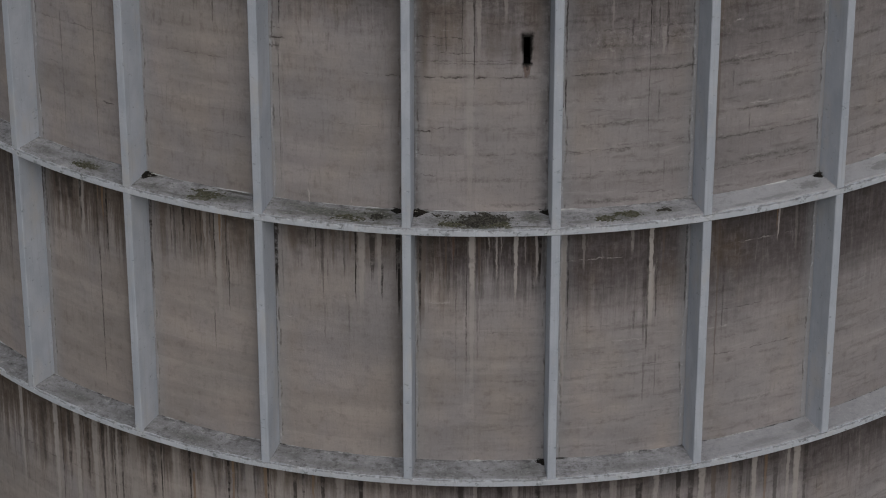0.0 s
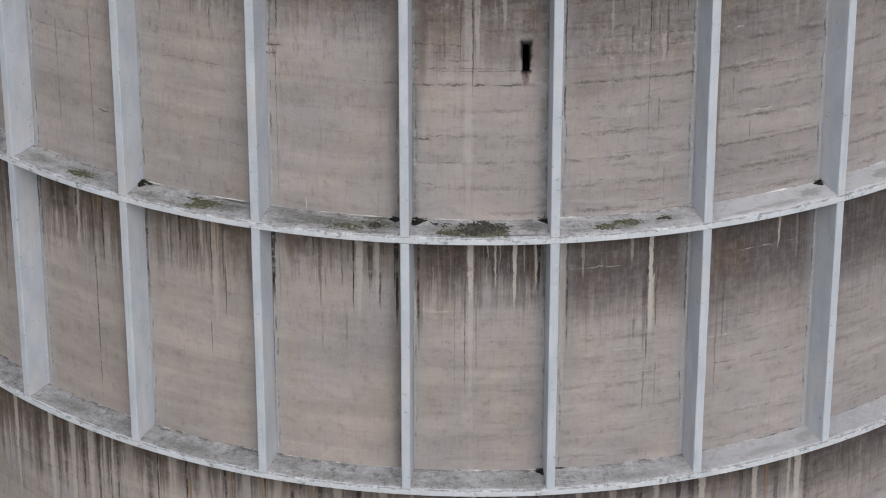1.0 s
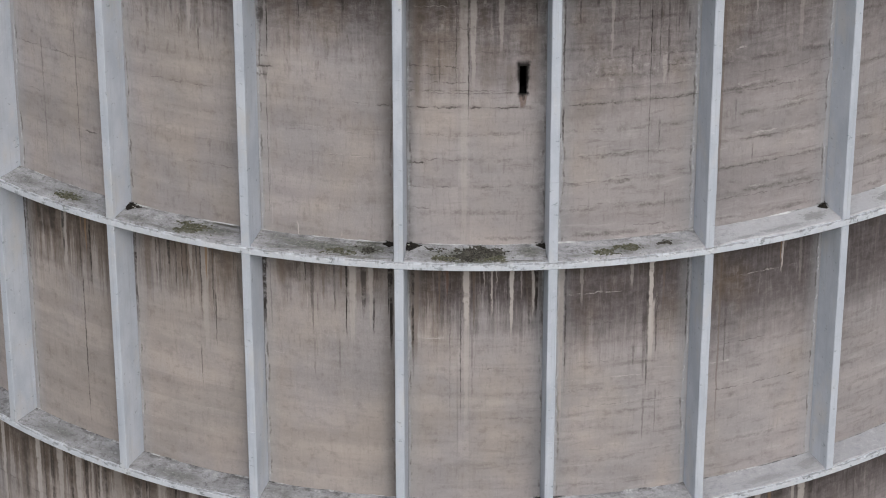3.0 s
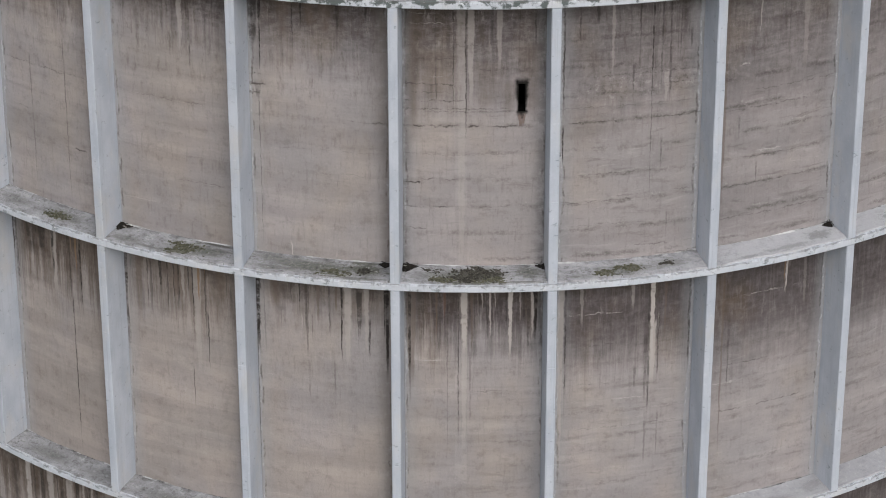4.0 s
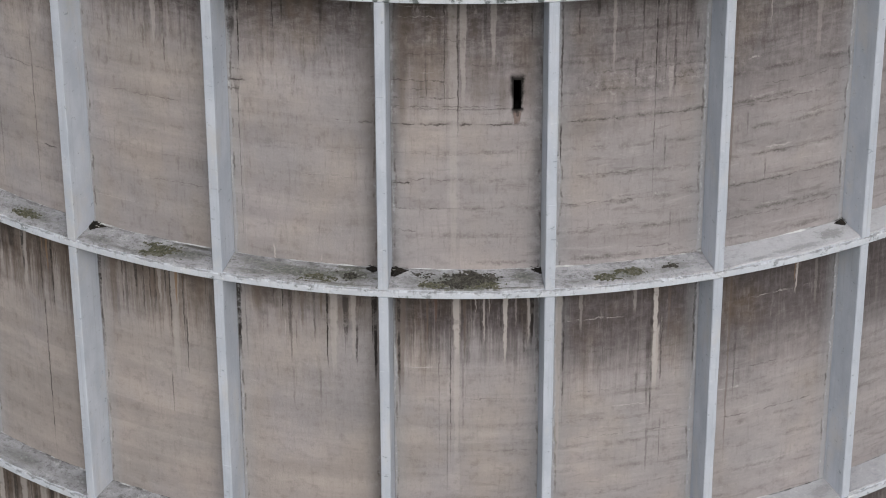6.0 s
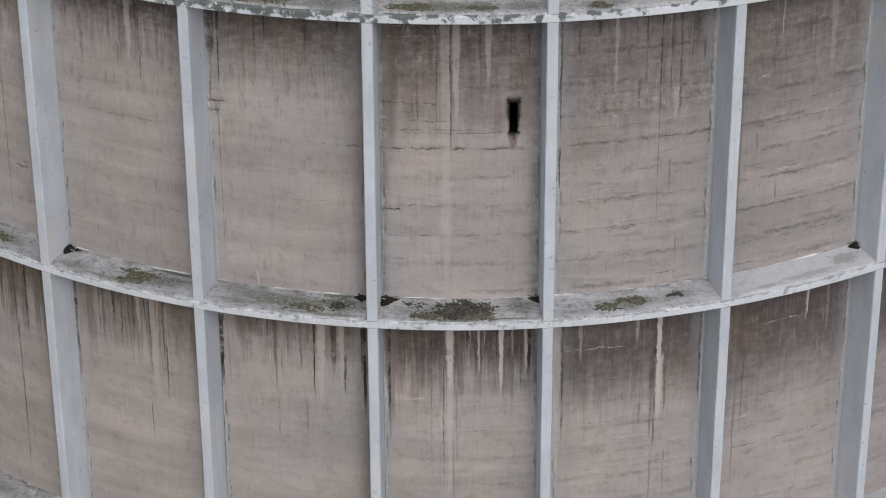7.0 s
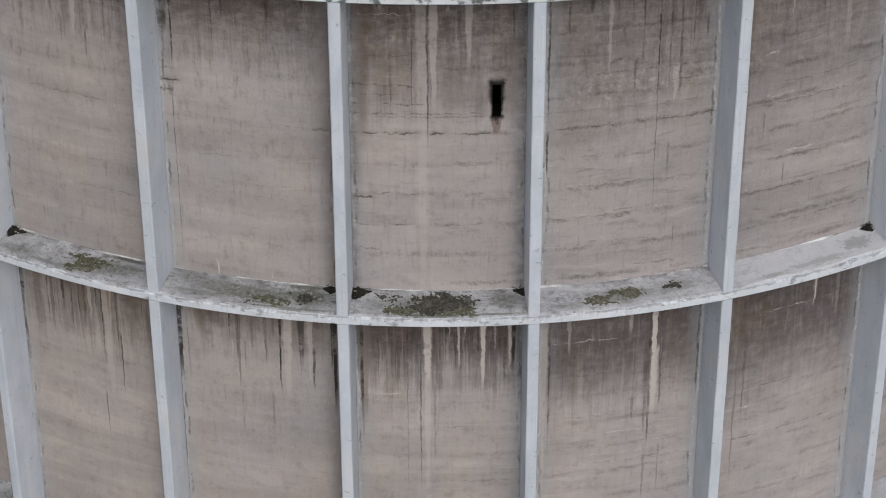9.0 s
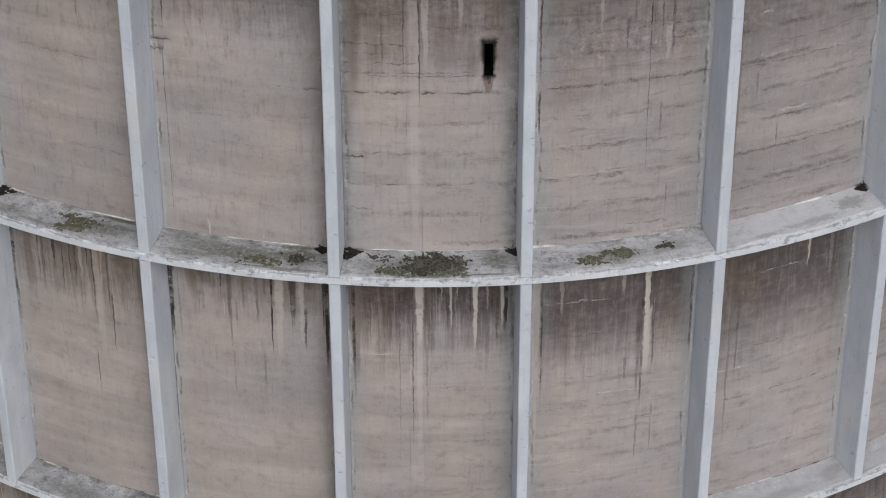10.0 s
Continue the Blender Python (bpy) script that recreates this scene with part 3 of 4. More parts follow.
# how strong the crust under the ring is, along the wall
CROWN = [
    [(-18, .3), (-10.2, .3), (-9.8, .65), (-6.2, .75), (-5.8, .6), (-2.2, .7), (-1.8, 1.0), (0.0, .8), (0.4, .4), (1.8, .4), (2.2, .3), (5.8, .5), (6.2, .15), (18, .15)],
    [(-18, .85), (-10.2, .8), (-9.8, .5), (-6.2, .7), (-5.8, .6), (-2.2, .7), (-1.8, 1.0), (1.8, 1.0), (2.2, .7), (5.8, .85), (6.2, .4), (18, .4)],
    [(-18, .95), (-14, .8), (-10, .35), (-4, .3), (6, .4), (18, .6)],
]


def painted_concrete(name, algae, grime=False, along=0.0):
    """Pale blue-grey painted concrete; algae: how much grows on it."""
    n = Nodes(name)
    M = n.math
    u, z = n.uv()
    p = n.vec(u, z)
    broad = n.noise(n.vec(M('MULTIPLY', u, 1.3), M('MULTIPLY', z, 0.6)), 1.0, 5.0, 0.6)
    runs = n.noise(n.vec(M('MULTIPLY', u, 14.0), M('MULTIPLY', z, 0.35)), 1.0, 5.0, 0.65)
    grain = n.noise(p, 24.0, 5.0, 0.75)
    col = n.mix(n.ramp(broad, 0.3, 0.7), (0.478, 0.512, 0.568), (0.388, 0.424, 0.482))
    warm = n.noise(n.vec(M('MULTIPLY', u, 1.1), M('MULTIPLY', z, 0.45), 17.0), 1.0, 5.0, 0.65)
    col = n.mix(M('MULTIPLY', n.ramp(warm, 0.50, 0.68), 0.5), col, (0.50, 0.485, 0.465))
    if grime:
        col = n.mix(0.4, col, (0.62, 0.64, 0.67))
    col = n.mix(M('MULTIPLY', n.ramp(runs, 0.52, 0.72), 0.40), col, (0.30, 0.325, 0.36))
    col = n.mix(M('MULTIPLY', n.ramp(grain, 0.58, 0.72), 0.45), col, (0.25, 0.255, 0.26))
    col = n.mix(M('MULTIPLY', n.ramp(grain, 0.40, 0.28), 0.45), col, (0.62, 0.64, 0.67))
    spots = n.noise(n.vec(M('MULTIPLY', u, 4.2 - 0.6 * algae), M('MULTIPLY', z, 6.0 - 2.6 * algae), 3.0), 1.0, 7.0, 0.72 - 0.12 * algae)
    if algae > 0.5:
        # thicker growth on the damp side, and less towards the drip edge
        spots = M('ADD', spots, M('ADD', n.ramp(u, along - 6.0, along + 5.0, 0.05, -0.09), n.ramp(z, 0.0, 0.2, -0.05, 0.06)))
    col = n.mix(M('MULTIPLY', n.ramp(spots, 0.62 - 0.16 * algae, 0.68 - 0.12 * algae), 0.35 + 0.5 * algae), col, (0.064 - 0.03 * algae, 0.084 - 0.034 * algae, 0.074 - 0.032 * algae))
    if grime:
        # dirt along the arris under the topping
        jag = M('ADD', z, M('MULTIPLY', M('SUBTRACT', spots, 0.5), 0.16))
        m = n.ramp(M('ABSOLUTE', M('SUBTRACT', jag, 0.200)), 0.008, 0.042, 1.0, 0.0)
        m = M('MULTIPLY', m, n.ramp(n.noise(n.vec(M('MULTIPLY', u, 1.6), 1.0), 1.0, 5.0, 0.7), 0.38, 0.54))
        drips = n.noise(n.vec(M('MULTIPLY', u, 9.0), M('MULTIPLY', z, 2.0), 44.0), 1.0, 4.0, 0.65)
        drip = M('MULTIPLY', n.ramp(drips, 0.55, 0.64), n.ramp(z, 0.06, 0.2))
        col = n.mix(M('MULTIPLY', drip, 0.38), col, (0.13, 0.13, 0.125))
        col = n.mix(M('MULTIPLY', m, 0.62), col, (0.09, 0.09, 0.085))
    chips = n.noise(n.vec(M('MULTIPLY', u, 6.0), M('MULTIPLY', z, 9.0), 8.0), 1.0, 6.0, 0.7)
    col = n.mix(M('MULTIPLY', n.ramp(chips, 0.60, 0.64), 0.7 if grime else 0.2), col, (0.66, 0.68, 0.70))
    return n.finish(col, 0.72, M('ADD', M('MULTIPLY', grain, 0.5), spots), 0.01, 0.6)


def ledge_concrete(name, tone, films, clean=0.2):
    """Worn screed, in metres along the ring and back from its front; films: grey growth and dirt that lie on it."""
    n = Nodes(name)
    M = n.math
    u, back = n.uv()
    p = n.vec(u, back)
    a, b, c = n.noise(p, 0.9, 6.0, 0.65), n.noise(p, 3.6, 9.0, 0.78), n.noise(p, 13.0, 7.0, 0.75)
    long = n.noise(n.vec(M('MULTIPLY', u, 2.6), M('MULTIPLY', back, 7.0), 9.0), 1.0, 7.0, 0.74, 0.5)
    soil = n.ramp(u, 2.0, 8.0, 1.0, 0.25)
    a = M('ADD', a, M('ADD', n.ramp(u, -14.0, 2.0, 0.03, -0.03), n.ramp(u, 4.0, 8.0, 0.0, -0.14)))
    col = n.mix(n.ramp(a, 0.36, 0.62), tuple(tone * x for x in (0.415, 0.420, 0.442)), tuple(tone * x for x in (0.315, 0.318, 0.330)))
    col = n.mix(n.ramp(u, 5.0, 7.0, 0.0, clean), col, (0.47, 0.48, 0.50))
    col = n.mix(M('MULTIPLY', n.ramp(b, 0.51, 0.61), M('MULTIPLY', soil, 0.62)), col, (0.125, 0.125, 0.124))
    col = n.mix(M('MULTIPLY', n.ramp(b, 0.46, 0.37), 0.6), col, (0.50, 0.505, 0.52))
    col = n.mix(M('MULTIPLY', n.ramp(long, 0.54, 0.64), M('MULTIPLY', soil, 0.55)), col, (0.11, 0.108, 0.102))
    total = None
    edge = M('ADD', M('MULTIPLY', M('SUBTRACT', b, 0.5), 3.0), M('ADD', M('MULTIPLY', M('SUBTRACT', c, 0.5), 2.2), M('MULTIPLY', M('SUBTRACT', long, 0.5), 3.0)))
    for u0, b0, length, width, k in films:
        x, y = M('DIVIDE', M('SUBTRACT', u, u0), 0.5 * length), M('DIVIDE', M('SUBTRACT', back, b0), 0.5 * width)
        e = M('ADD', M('SQRT', M('ADD', M('MULTIPLY', x, x), M('MULTIPLY', y, y))), edge)
        m = n.ramp(e, 0.5, 1.05, 0.9 * k, 0.0)
        total = m if total is None else M('MAXIMUM', total, m)
    col = n.mix(total, col, n.mix(n.ramp(c, 0.42, 0.58), (0.120, 0.124, 0.096), (0.050, 0.052, 0.042)))
    # dirt that has washed against the wall
    foot = n.ramp(M('ADD', back, M('MULTIPLY', M('SUBTRACT', long, 0.5), 0.5)), DEPTH - 0.16, DEPTH - 0.03)
    col = n.mix(M('MULTIPLY', M('MULTIPLY', foot, n.ramp(a, 0.42, 0.58)), 0.5), col, (0.085, 0.082, 0.078))
    col = n.mix(M('MULTIPLY', n.ramp(c, 0.56, 0.65), M('MULTIPLY', soil, 0.7)), col, (0.055, 0.054, 0.052))
    col = n.mix(M('MULTIPLY', n.ramp(c, 0.43, 0.34), 0.55), col, (0.53, 0.535, 0.55))
    return n.finish(col, 0.92, M('ADD', b, c), 0.025, 0.9)


def plain(name, c1, c2, scale, rough=0.9, depth=0.01):
    n = Nodes(name)
    p = n.where()
    a, b = n.noise(p, scale, 5.0, 0.65), n.noise(p, scale * 6, 4.0, 0.65)
    col = n.mix(n.ramp(a, 0.35, 0.65), c1, c2)
    col = n.mix(n.math('MULTIPLY', n.ramp(b, 0.5, 0.7), 0.5), col, tuple(x * 0.5 for x in c1))
    return n.finish(col, rough, n.math('ADD', a, b), depth, 0.8)


def growth_cover(name, deep, top, dry):
    """Moss or lichen: dark hollows, lighter tips and dry grey patches."""
    n = Nodes(name)
    M = n.math
    p = n.where()
    a, b, c = n.noise(p, 3.0, 6.0, 0.7), n.noise(p, 14.0, 6.0, 0.75), n.noise(p, 45.0, 3.0, 0.6)
    col = n.mix(n.ramp(b, 0.38, 0.62), deep, top)
    col = n.mix(M('MULTIPLY', n.ramp(a, 0.52, 0.66), 0.6), col, dry)
    col = n.mix(M('MULTIPLY', n.ramp(c, 0.53, 0.66), 0.6), col, tuple(1.4 * x for x in dry))
    col = n.mix(M('MULTIPLY', n.ramp(b, 0.55, 0.68), 0.5), col, dry)
    return n.finish(col, 0.95, M('ADD', b, c), 0.02, 0.9)


TIER_TOP = (("upper", Z_A), ("middle", Z_B), ("lower", Z_C))
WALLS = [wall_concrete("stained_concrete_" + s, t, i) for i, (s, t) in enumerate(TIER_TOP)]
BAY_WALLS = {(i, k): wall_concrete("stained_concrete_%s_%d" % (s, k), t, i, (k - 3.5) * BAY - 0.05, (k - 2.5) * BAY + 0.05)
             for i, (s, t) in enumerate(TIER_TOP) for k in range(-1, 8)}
PAINT = painted_concrete("painted_concrete", 0.12)
RING = painted_concrete("painted_ring_concrete", 0.38, True)
RING_GREEN = painted_concrete("algae_ring_concrete", 1.0, True, 13 * Z_A)
FILM_B = [(-0.1, 0.10, 2.4, 0.12, 0.95), (-6.9, 0.74, 1.3, 0.12, 0.95), (-2.8, 0.74, 1.3, 0.14, 0.95), (-3.2, 0.10, 2.4, 0.08, 0.7), (1.1, 0.10, 1.2, 0.08, 0.8),
          (-0.1, 0.40, 2.5, 0.62, 0.75), (1.35, 0.50, 0.9, 0.5, 0.75), (-1.35, 0.35, 0.7, 0.3, 0.4),
          (-3.9, 0.42, 2.8, 0.60, 0.85), (-2.75, 0.45, 1.2, 0.65, 0.95), (-4.7, 0.5, 1.8, 0.5, 0.6), (-5.3, 0.60, 0.9, 0.35, 0.6), (-5.0, 0.22, 1.6, 0.25, 0.6),
          (-7.2, 0.42, 1.7, 0.5, 0.7), (-9.3, 0.26, 1.0, 0.3, 0.55), (-8.3, 0.16, 2.0, 0.14, 0.5), (-11.5, 0.40, 1.6, 0.5, 0.6), (-13.2, 0.40, 1.4, 0.4, 0.5),
          (3.8, 0.34, 1.9, 0.42, 0.65), (5.0, 0.42, 1.1, 0.45, 0.55), (2.6, 0.22, 0.9, 0.25, 0.4),
          (7.1, 0.18, 1.0, 0.16, 0.4), (8.3, 0.24, 1.6, 0.22, 0.4), (9.3, 0.45, 0.9, 0.4, 0.5), (12.0, 0.4, 1.6, 0.4, 0.5)]
FILM_C = [(0.9, 0.3, 1.7, 0.45, 0.39), (1.3, 0.5, 0.9, 0.4, 0.45), (-0.9, 0.22, 1.4, 0.25, 0.30), (-4.0, 0.25, 2.0, 0.3, 0.36), (-8.4, 0.30, 2.0, 0.4, 0.42),
          (-12.6, 0.4, 1.8, 0.5, 0.45), (-10.7, 0.4, 1.0, 0.4, 0.30), (-5.4, 0.5, 0.9, 0.4, 0.36), (4.2, 0.25, 2.2, 0.3, 0.33), (8.2, 0.3, 1.8, 0.3, 0.30), (9.6, 0.45, 0.8, 0.45, 0.36)]
FILM_A = [(-4.6, 0.3, 3.4, 0.5, 0.85), (-2.9, 0.3, 1.4, 0.5, 0.7), (-0.2, 0.3, 3.0, 0.5, 0.85), (1.3, 0.3, 1.2, 0.5, 0.7), (3.0, 0.25, 1.6, 0.4, 0.7), (4.6, 0.3, 1.0, 0.4, 0.6), (-8.0, 0.3, 3.0, 0.5, 0.7)]
SCREED = ledge_concrete("weathered_screed", 0.93, FILM_B, 0.55)
SCREED_TOP = ledge_concrete("mossy_screed", 1.0, FILM_A)
SCREED_PALE = ledge_concrete("pale_screed", 0.84, FILM_C)
MOSS = growth_cover("moss", (0.042, 0.043, 0.027), (0.105, 0.105, 0.066), (0.17, 0.168, 0.15))
MOSS_DARK = growth_cover("dark_moss", (0.016, 0.016, 0.013), (0.060, 0.056, 0.044), (0.135, 0.130, 0.118))
LITTER = plain("wet_litter", (0.010, 0.009, 0.008), (0.028, 0.024, 0.02), 12.0)
MORTAR = plain("pale_mortar", (0.56, 0.57, 0.57), (0.13, 0.13, 0.13), 1.5)
MORTAR_DIRTY = plain("dirty_mortar", (0.045, 0.044, 0.042), (0.46, 0.465, 0.47), 2.2)
CHIP = plain("pale_chips", (0.42, 0.40, 0.37), (0.3, 0.29, 0.27), 9.0)
# near-black colour stands in for the unlit inside of the slot
VOID = plain("unlit_black", (0.004, 0.004, 0.004), (0.005, 0.005, 0.005), 2.0, rough=1.0)
VOID.node_tree.nodes["Principled BSDF"].inputs["Specular IOR Level"].default_value = 0.02
GROUND = plain("gravel_ground", (0.16, 0.15, 0.13), (0.10, 0.11, 0.07), 0.4, depth=0.03)
ROOF = plain("roof_concrete", (0.33, 0.32, 0.31), (0.24, 0.235, 0.23), 0.6)

# ---- ground ----
bm = bmesh.new()
bmesh.ops.create_circle(bm, cap_ends=True, segments=96, radius=3000, matrix=Matrix.Translation((0, 0, Z_GROUND)))
tagged(part("ground", bm, GROUND, None, "gravelly grass ground round the foot of the tower"), category="ground", kind="structure")

# ---- tower ----
tower = tagged(new("tower"), "round concrete tower with pale painted ribs and mossy ring ledges", "tower")
tower.location = (0, 0, 0)
SLOT = (1.095, 1.270, 4.47, 5.20)
SKIN = 0.03            # thickness of the face of each pour on the core


def core():
    """The shell behind the pours: outer and inner faces, with the slot cut through."""
    bm = bmesh.new()
    half = math.pi * RB
    us = sorted(set([-half + i * BAY / 4 for i in range(BAYS * 4)] + [SLOT[0], SLOT[1]]))
    zs = sorted({Z_GROUND, -20.0, -14.0, Z_C, Z_B, SLOT[2], SLOT[3], Z_A, Z_TOP})
    lay = bm.loops.layers.uv.verify()

    out = [[bm.verts.new(place(r_wall(z) - SKIN, u, z)) for u in us] for z in zs]
    inn = [[bm.verts.new(place(r_wall(z) - 0.45, u, z)) for u in us] for z in zs]
    n = len(us)
    for j in range(len(zs) - 1):
        for i in range(n):
            i2 = (i + 1) % n
            hole = us[i] == SLOT[0] and zs[j] == SLOT[2]
            for rows, flip in ((out, False), (inn, True)):
                if hole:
                    continue
                q = [(rows[j][i], us[i], zs[j]), (rows[j][i2], us[i] + BAY / 4, zs[j]), (rows[j + 1][i2], us[i] + BAY / 4, zs[j + 1]), (rows[j + 1][i], us[i], zs[j + 1])]
                f = bm.faces.new([x[0] for x in (reversed(q) if flip else q)])
                f.material_index = 0 if zs[j] >= Z_B else 1 if zs[j] >= Z_C else 2
                for l, x in zip(f.loops, (list(reversed(q)) if flip else q)):
                    l[lay].uv = (x[1], x[2])
            # slot reveals get the near-black too: their shade is in the colour
            if hole:
                a, b = out, inn
                for (j1, i1), (j2, k2) in (((j, i), (j, i2)), ((j, i2), (j + 1, i2)), ((j + 1, i2), (j + 1, i)), ((j + 1, i), (j, i))):
                    bm.faces.new((a[j1][i1], a[j2][k2], b[j2][k2], b[j1][i1])).material_index = 3
    for j in (0, len(zs) - 1):
        for i in range(n):
            i2 = (i + 1) % n
            bm.faces.new((out[j][i], inn[j][i], inn[j][i2], out[j][i2]) if j == 0 else (out[j][i], out[j][i2], inn[j][i2], inn[j][i]))
    return bm


wall = part("wall", core(), WALLS[0], tower, "weathered brown-grey concrete wall with dark runoff streaks")
for m in (WALLS[1], WALLS[2], VOID):
    wall.data.materials.append(m)
bm = bmesh.new()
bmesh.ops.create_cone(bm, cap_ends=True, segments=128, radius1=r_out(Z_TOP), radius2=r_out(Z_TOP), depth=0.4, matrix=Matrix.Translation((0, 0, Z_TOP + 0.2)))
part("roof", bm, ROOF, tower, "flat grey concrete roof slab")
# unseen black cylinder, added only so that the slot stays dark
bm = bmesh.new()
bmesh.ops.create_cone(bm, cap_ends=True, segments=48, radius1=16, radius2=16, depth=38, matrix=Matrix.Translation((0, 0, -6)))
part("slot_blackout", bm, VOID, tower, "unseen black cylinder that keeps the slot dark")


def ring_beam(zr, material, label):
    bm = bmesh.new()
    n = 1280
    prof = [(-DEPTH - 0.05, 0.0), (-0.02, 0.0), (0.0, 0.02), (0.0, RING_H - 0.035), (-0.03, RING_H), (-DEPTH - 0.05, RING_H)]
    rows, uvs = [], []
    for q, (dr, dz) in enumerate(prof):
        row, uvr = [], []
        for i in range(n):
            u = -math.pi * RB + 2 * math.pi * RB * i / n
            w = 0.010 * rnd(u, q, zr, 1.7) + 0.008 * rnd(u, q * 3, zr, 6.0) if 0 < q < 5 else 0.0
            if q in (3, 4):
                w -= 0.05 * max(0.0, rnd(u, zr, 31, 2.7) - 0.22) + 0.03 * max(0.0, rnd(u, zr, 33, 7.0) - 0.2)
            row.append(place(r_out(zr) + dr + w, u, zr + dz + 0.6 * w))
            uvr.append((u + 13 * zr, (-DEPTH, 0.0, 0.028, 0.173, 0.22, 0.22 + DEPTH)[q]))
        uvr.append((uvr[-1][0] + 2 * math.pi * RB / n, uvr[-1][1]))
        rows.append(row)
        uvs.append(uvr)
    grid(bm, rows, uvs, closed=True)
    return part("ring_beam", bm, material, tower, label)


ring_beam(Z_A, RING_GREEN, "pale ring beam blotched with green algae")
ring_beam(Z_B, RING, "pale painted ring beam with chipped edge")
ring_beam(Z_C, RING, "pale painted ring beam with chipped edge")


def rib(k, z0, z1):
    bm = bmesh.new()
    hw, ch = RIB_W / 2, 0.018
    seed = k * 7.3 + z0
    cuts = [z0 + (z1 - z0) * f for f in (0.30 + 0.08 * rnd(seed), 0.68 + 0.08 * rnd(seed + 4))]
    zs = [(z0, 0.0)]
    for i in range(1, 12):
        zs.append((z0 + (z1 - z0) * i / 12, 0.0))
    for c in cuts:
        zs += [(c - 0.008, 0.0), (c - 0.003, 0.008), (c + 0.003, 0.008), (c + 0.008, 0.0)]
    zs.append((z1, 0.0))
    zs.sort()
    rows, uvs = [], []
    a = rib_u(k) / RB
    radial, along = Vector((math.sin(a), -math.cos(a), 0)), Vector((math.cos(a), math.sin(a), 0))
    for z, inset in zs:
        step = 0.006 * sum(1 if z > c else -1 for c in cuts) * rnd(seed + 9)
        prof = [(-hw, -DEPTH - 0.1), (-hw, -ch), (-hw + ch, -inset), (hw - ch, -inset), (hw, -ch), (hw, -DEPTH - 0.1)]
        row, uvr = [], []
        for q, (x, r) in enumerate(prof):
            w = 0.006 * rnd(z, q, seed, 1.3) if 0 < q < 5 else 0.0
            row.append(radial * (r_out(z) + r + w + step) + along * (x + w + step) + Vector((0, 0, z)))
            uvr.append((k * 3.1 + (x - r if q > 2 else x + r), z))
        rows.append(row)
        uvs.append(uvr)
    made = grid(bm, rows, uvs)
    bm.faces.new(list(reversed(made[0])))
    bm.faces.new(made[-1])
    return part("rib", bm, PAINT, tower)


for k in range(-12, 20):
    rib(k, Z_B + RING_H + 0.002, Z_A - 0.002)
    rib(k, Z_C + RING_H + 0.002, Z_B - 0.002)
    rib(k, Z_A + RING_H + 0.002, Z_TOP - 0.002)


def screed(k, zr):
    """The sloped topping on a ring between two ribs, with a ragged front edge."""
    u0, u1 = rib_u(k) + RIB_W / 2 + 0.004, rib_u(k + 1) - RIB_W / 2 - 0.004
    bm = bmesh.new()
    n = 80 if -2 < k < 8 else 24
    rows, uvs = [], []
    for q in range(7):
        row, uvr = [], []
        for i in range(n + 1):
            u = u0 + (u1 - u0) * i / n
            edge = 0.06 + 0.045 * rnd(u, zr, 0, 0.9) + 0.035 * rnd(u, zr, 5, 4.0)
            if q == 0:
                r, z = -edge, RING_H + 0.001
            else:
                f = (q - 1) / 5
                r = -edge - 0.012 - (DEPTH - SKIN - edge - 0.012 + 0.03) * f
                z = RING_H + 0.045 + 0.075 * f + 0.012 * rnd(u, r * 3, zr, 2.5) + 0.006 * rnd(u, r * 3, zr, 9.0)
            row.append(place(r_out(zr) + r, u, zr + z))
            uvr.append((u, -r))
        rows.append(row)
        uvs.append(uvr)
    grid(bm, rows, uvs)
    clean = zr != Z_B or k >= 5
    return part("screed", bm, {Z_A: SCREED_TOP, Z_B: SCREED, Z_C: SCREED_PALE}[zr], tower, "pale grey worn screed" if clean else "grey weathered screed with dark lichen stains")


def fillet(k, zr):
    """A crumbling bead of mortar where the screed meets the wall."""
    u0, u1 = rib_u(k) + RIB_W / 2 + 0.02, rib_u(k + 1) - RIB_W / 2 - 0.02
    bm = bmesh.new()
    n = 60
    rows = []
    for q in range(4):
        row = []
        for i in range(n + 1):
            u = u0 + (u1 - u0) * i / n
            s = max(0.0, 0.012 + 0.036 * rnd(u, zr, 3, 1.1) + 0.018 * rnd(u, zr, 8, 7.0))
            dr, dz = ((0.004 + s, -0.02), (0.004 + s, 0.3 * s), (0.004 + 0.4 * s, s), (-0.02, 1.1 * s))[q]
            z = zr + RING_H + 0.118 + dz
            row.append(place(r_wall(z) + dr, u, z))
        rows.append(row)
    grid(bm, rows)
    if zr == Z_C:
        return part("mortar_fillet", bm, MORTAR_DIRTY, tower, "dirty crumbling mortar bead")
    return part("mortar_fillet", bm, MORTAR, tower, "pale crumbling mortar bead")


for k in range(-12, 20):
    for zr in (Z_A, Z_B, Z_C):
        screed(k, zr)
        fillet(k, zr)


# ---- what lies and grows on the ledges ----
def on_ledge(zr, u, back):
    """A point on the screed, back metres behind the ring's front."""
    f = min(max((back - 0.07) / (DEPTH - 0.07), 0.0), 1.0)
    return place(r_out(zr) - back, u, zr + RING_H + 0.045 + 0.075 * f)


ICO = bmesh.new()
bmesh.ops.create_icosphere(ICO, subdivisions=1, radius=1.0)
ICO_V = np.array([v.co[:] for v in ICO.verts])
ICO_F = np.array([[v.index for v in f.verts] for f in ICO.faces])
ICO.free()


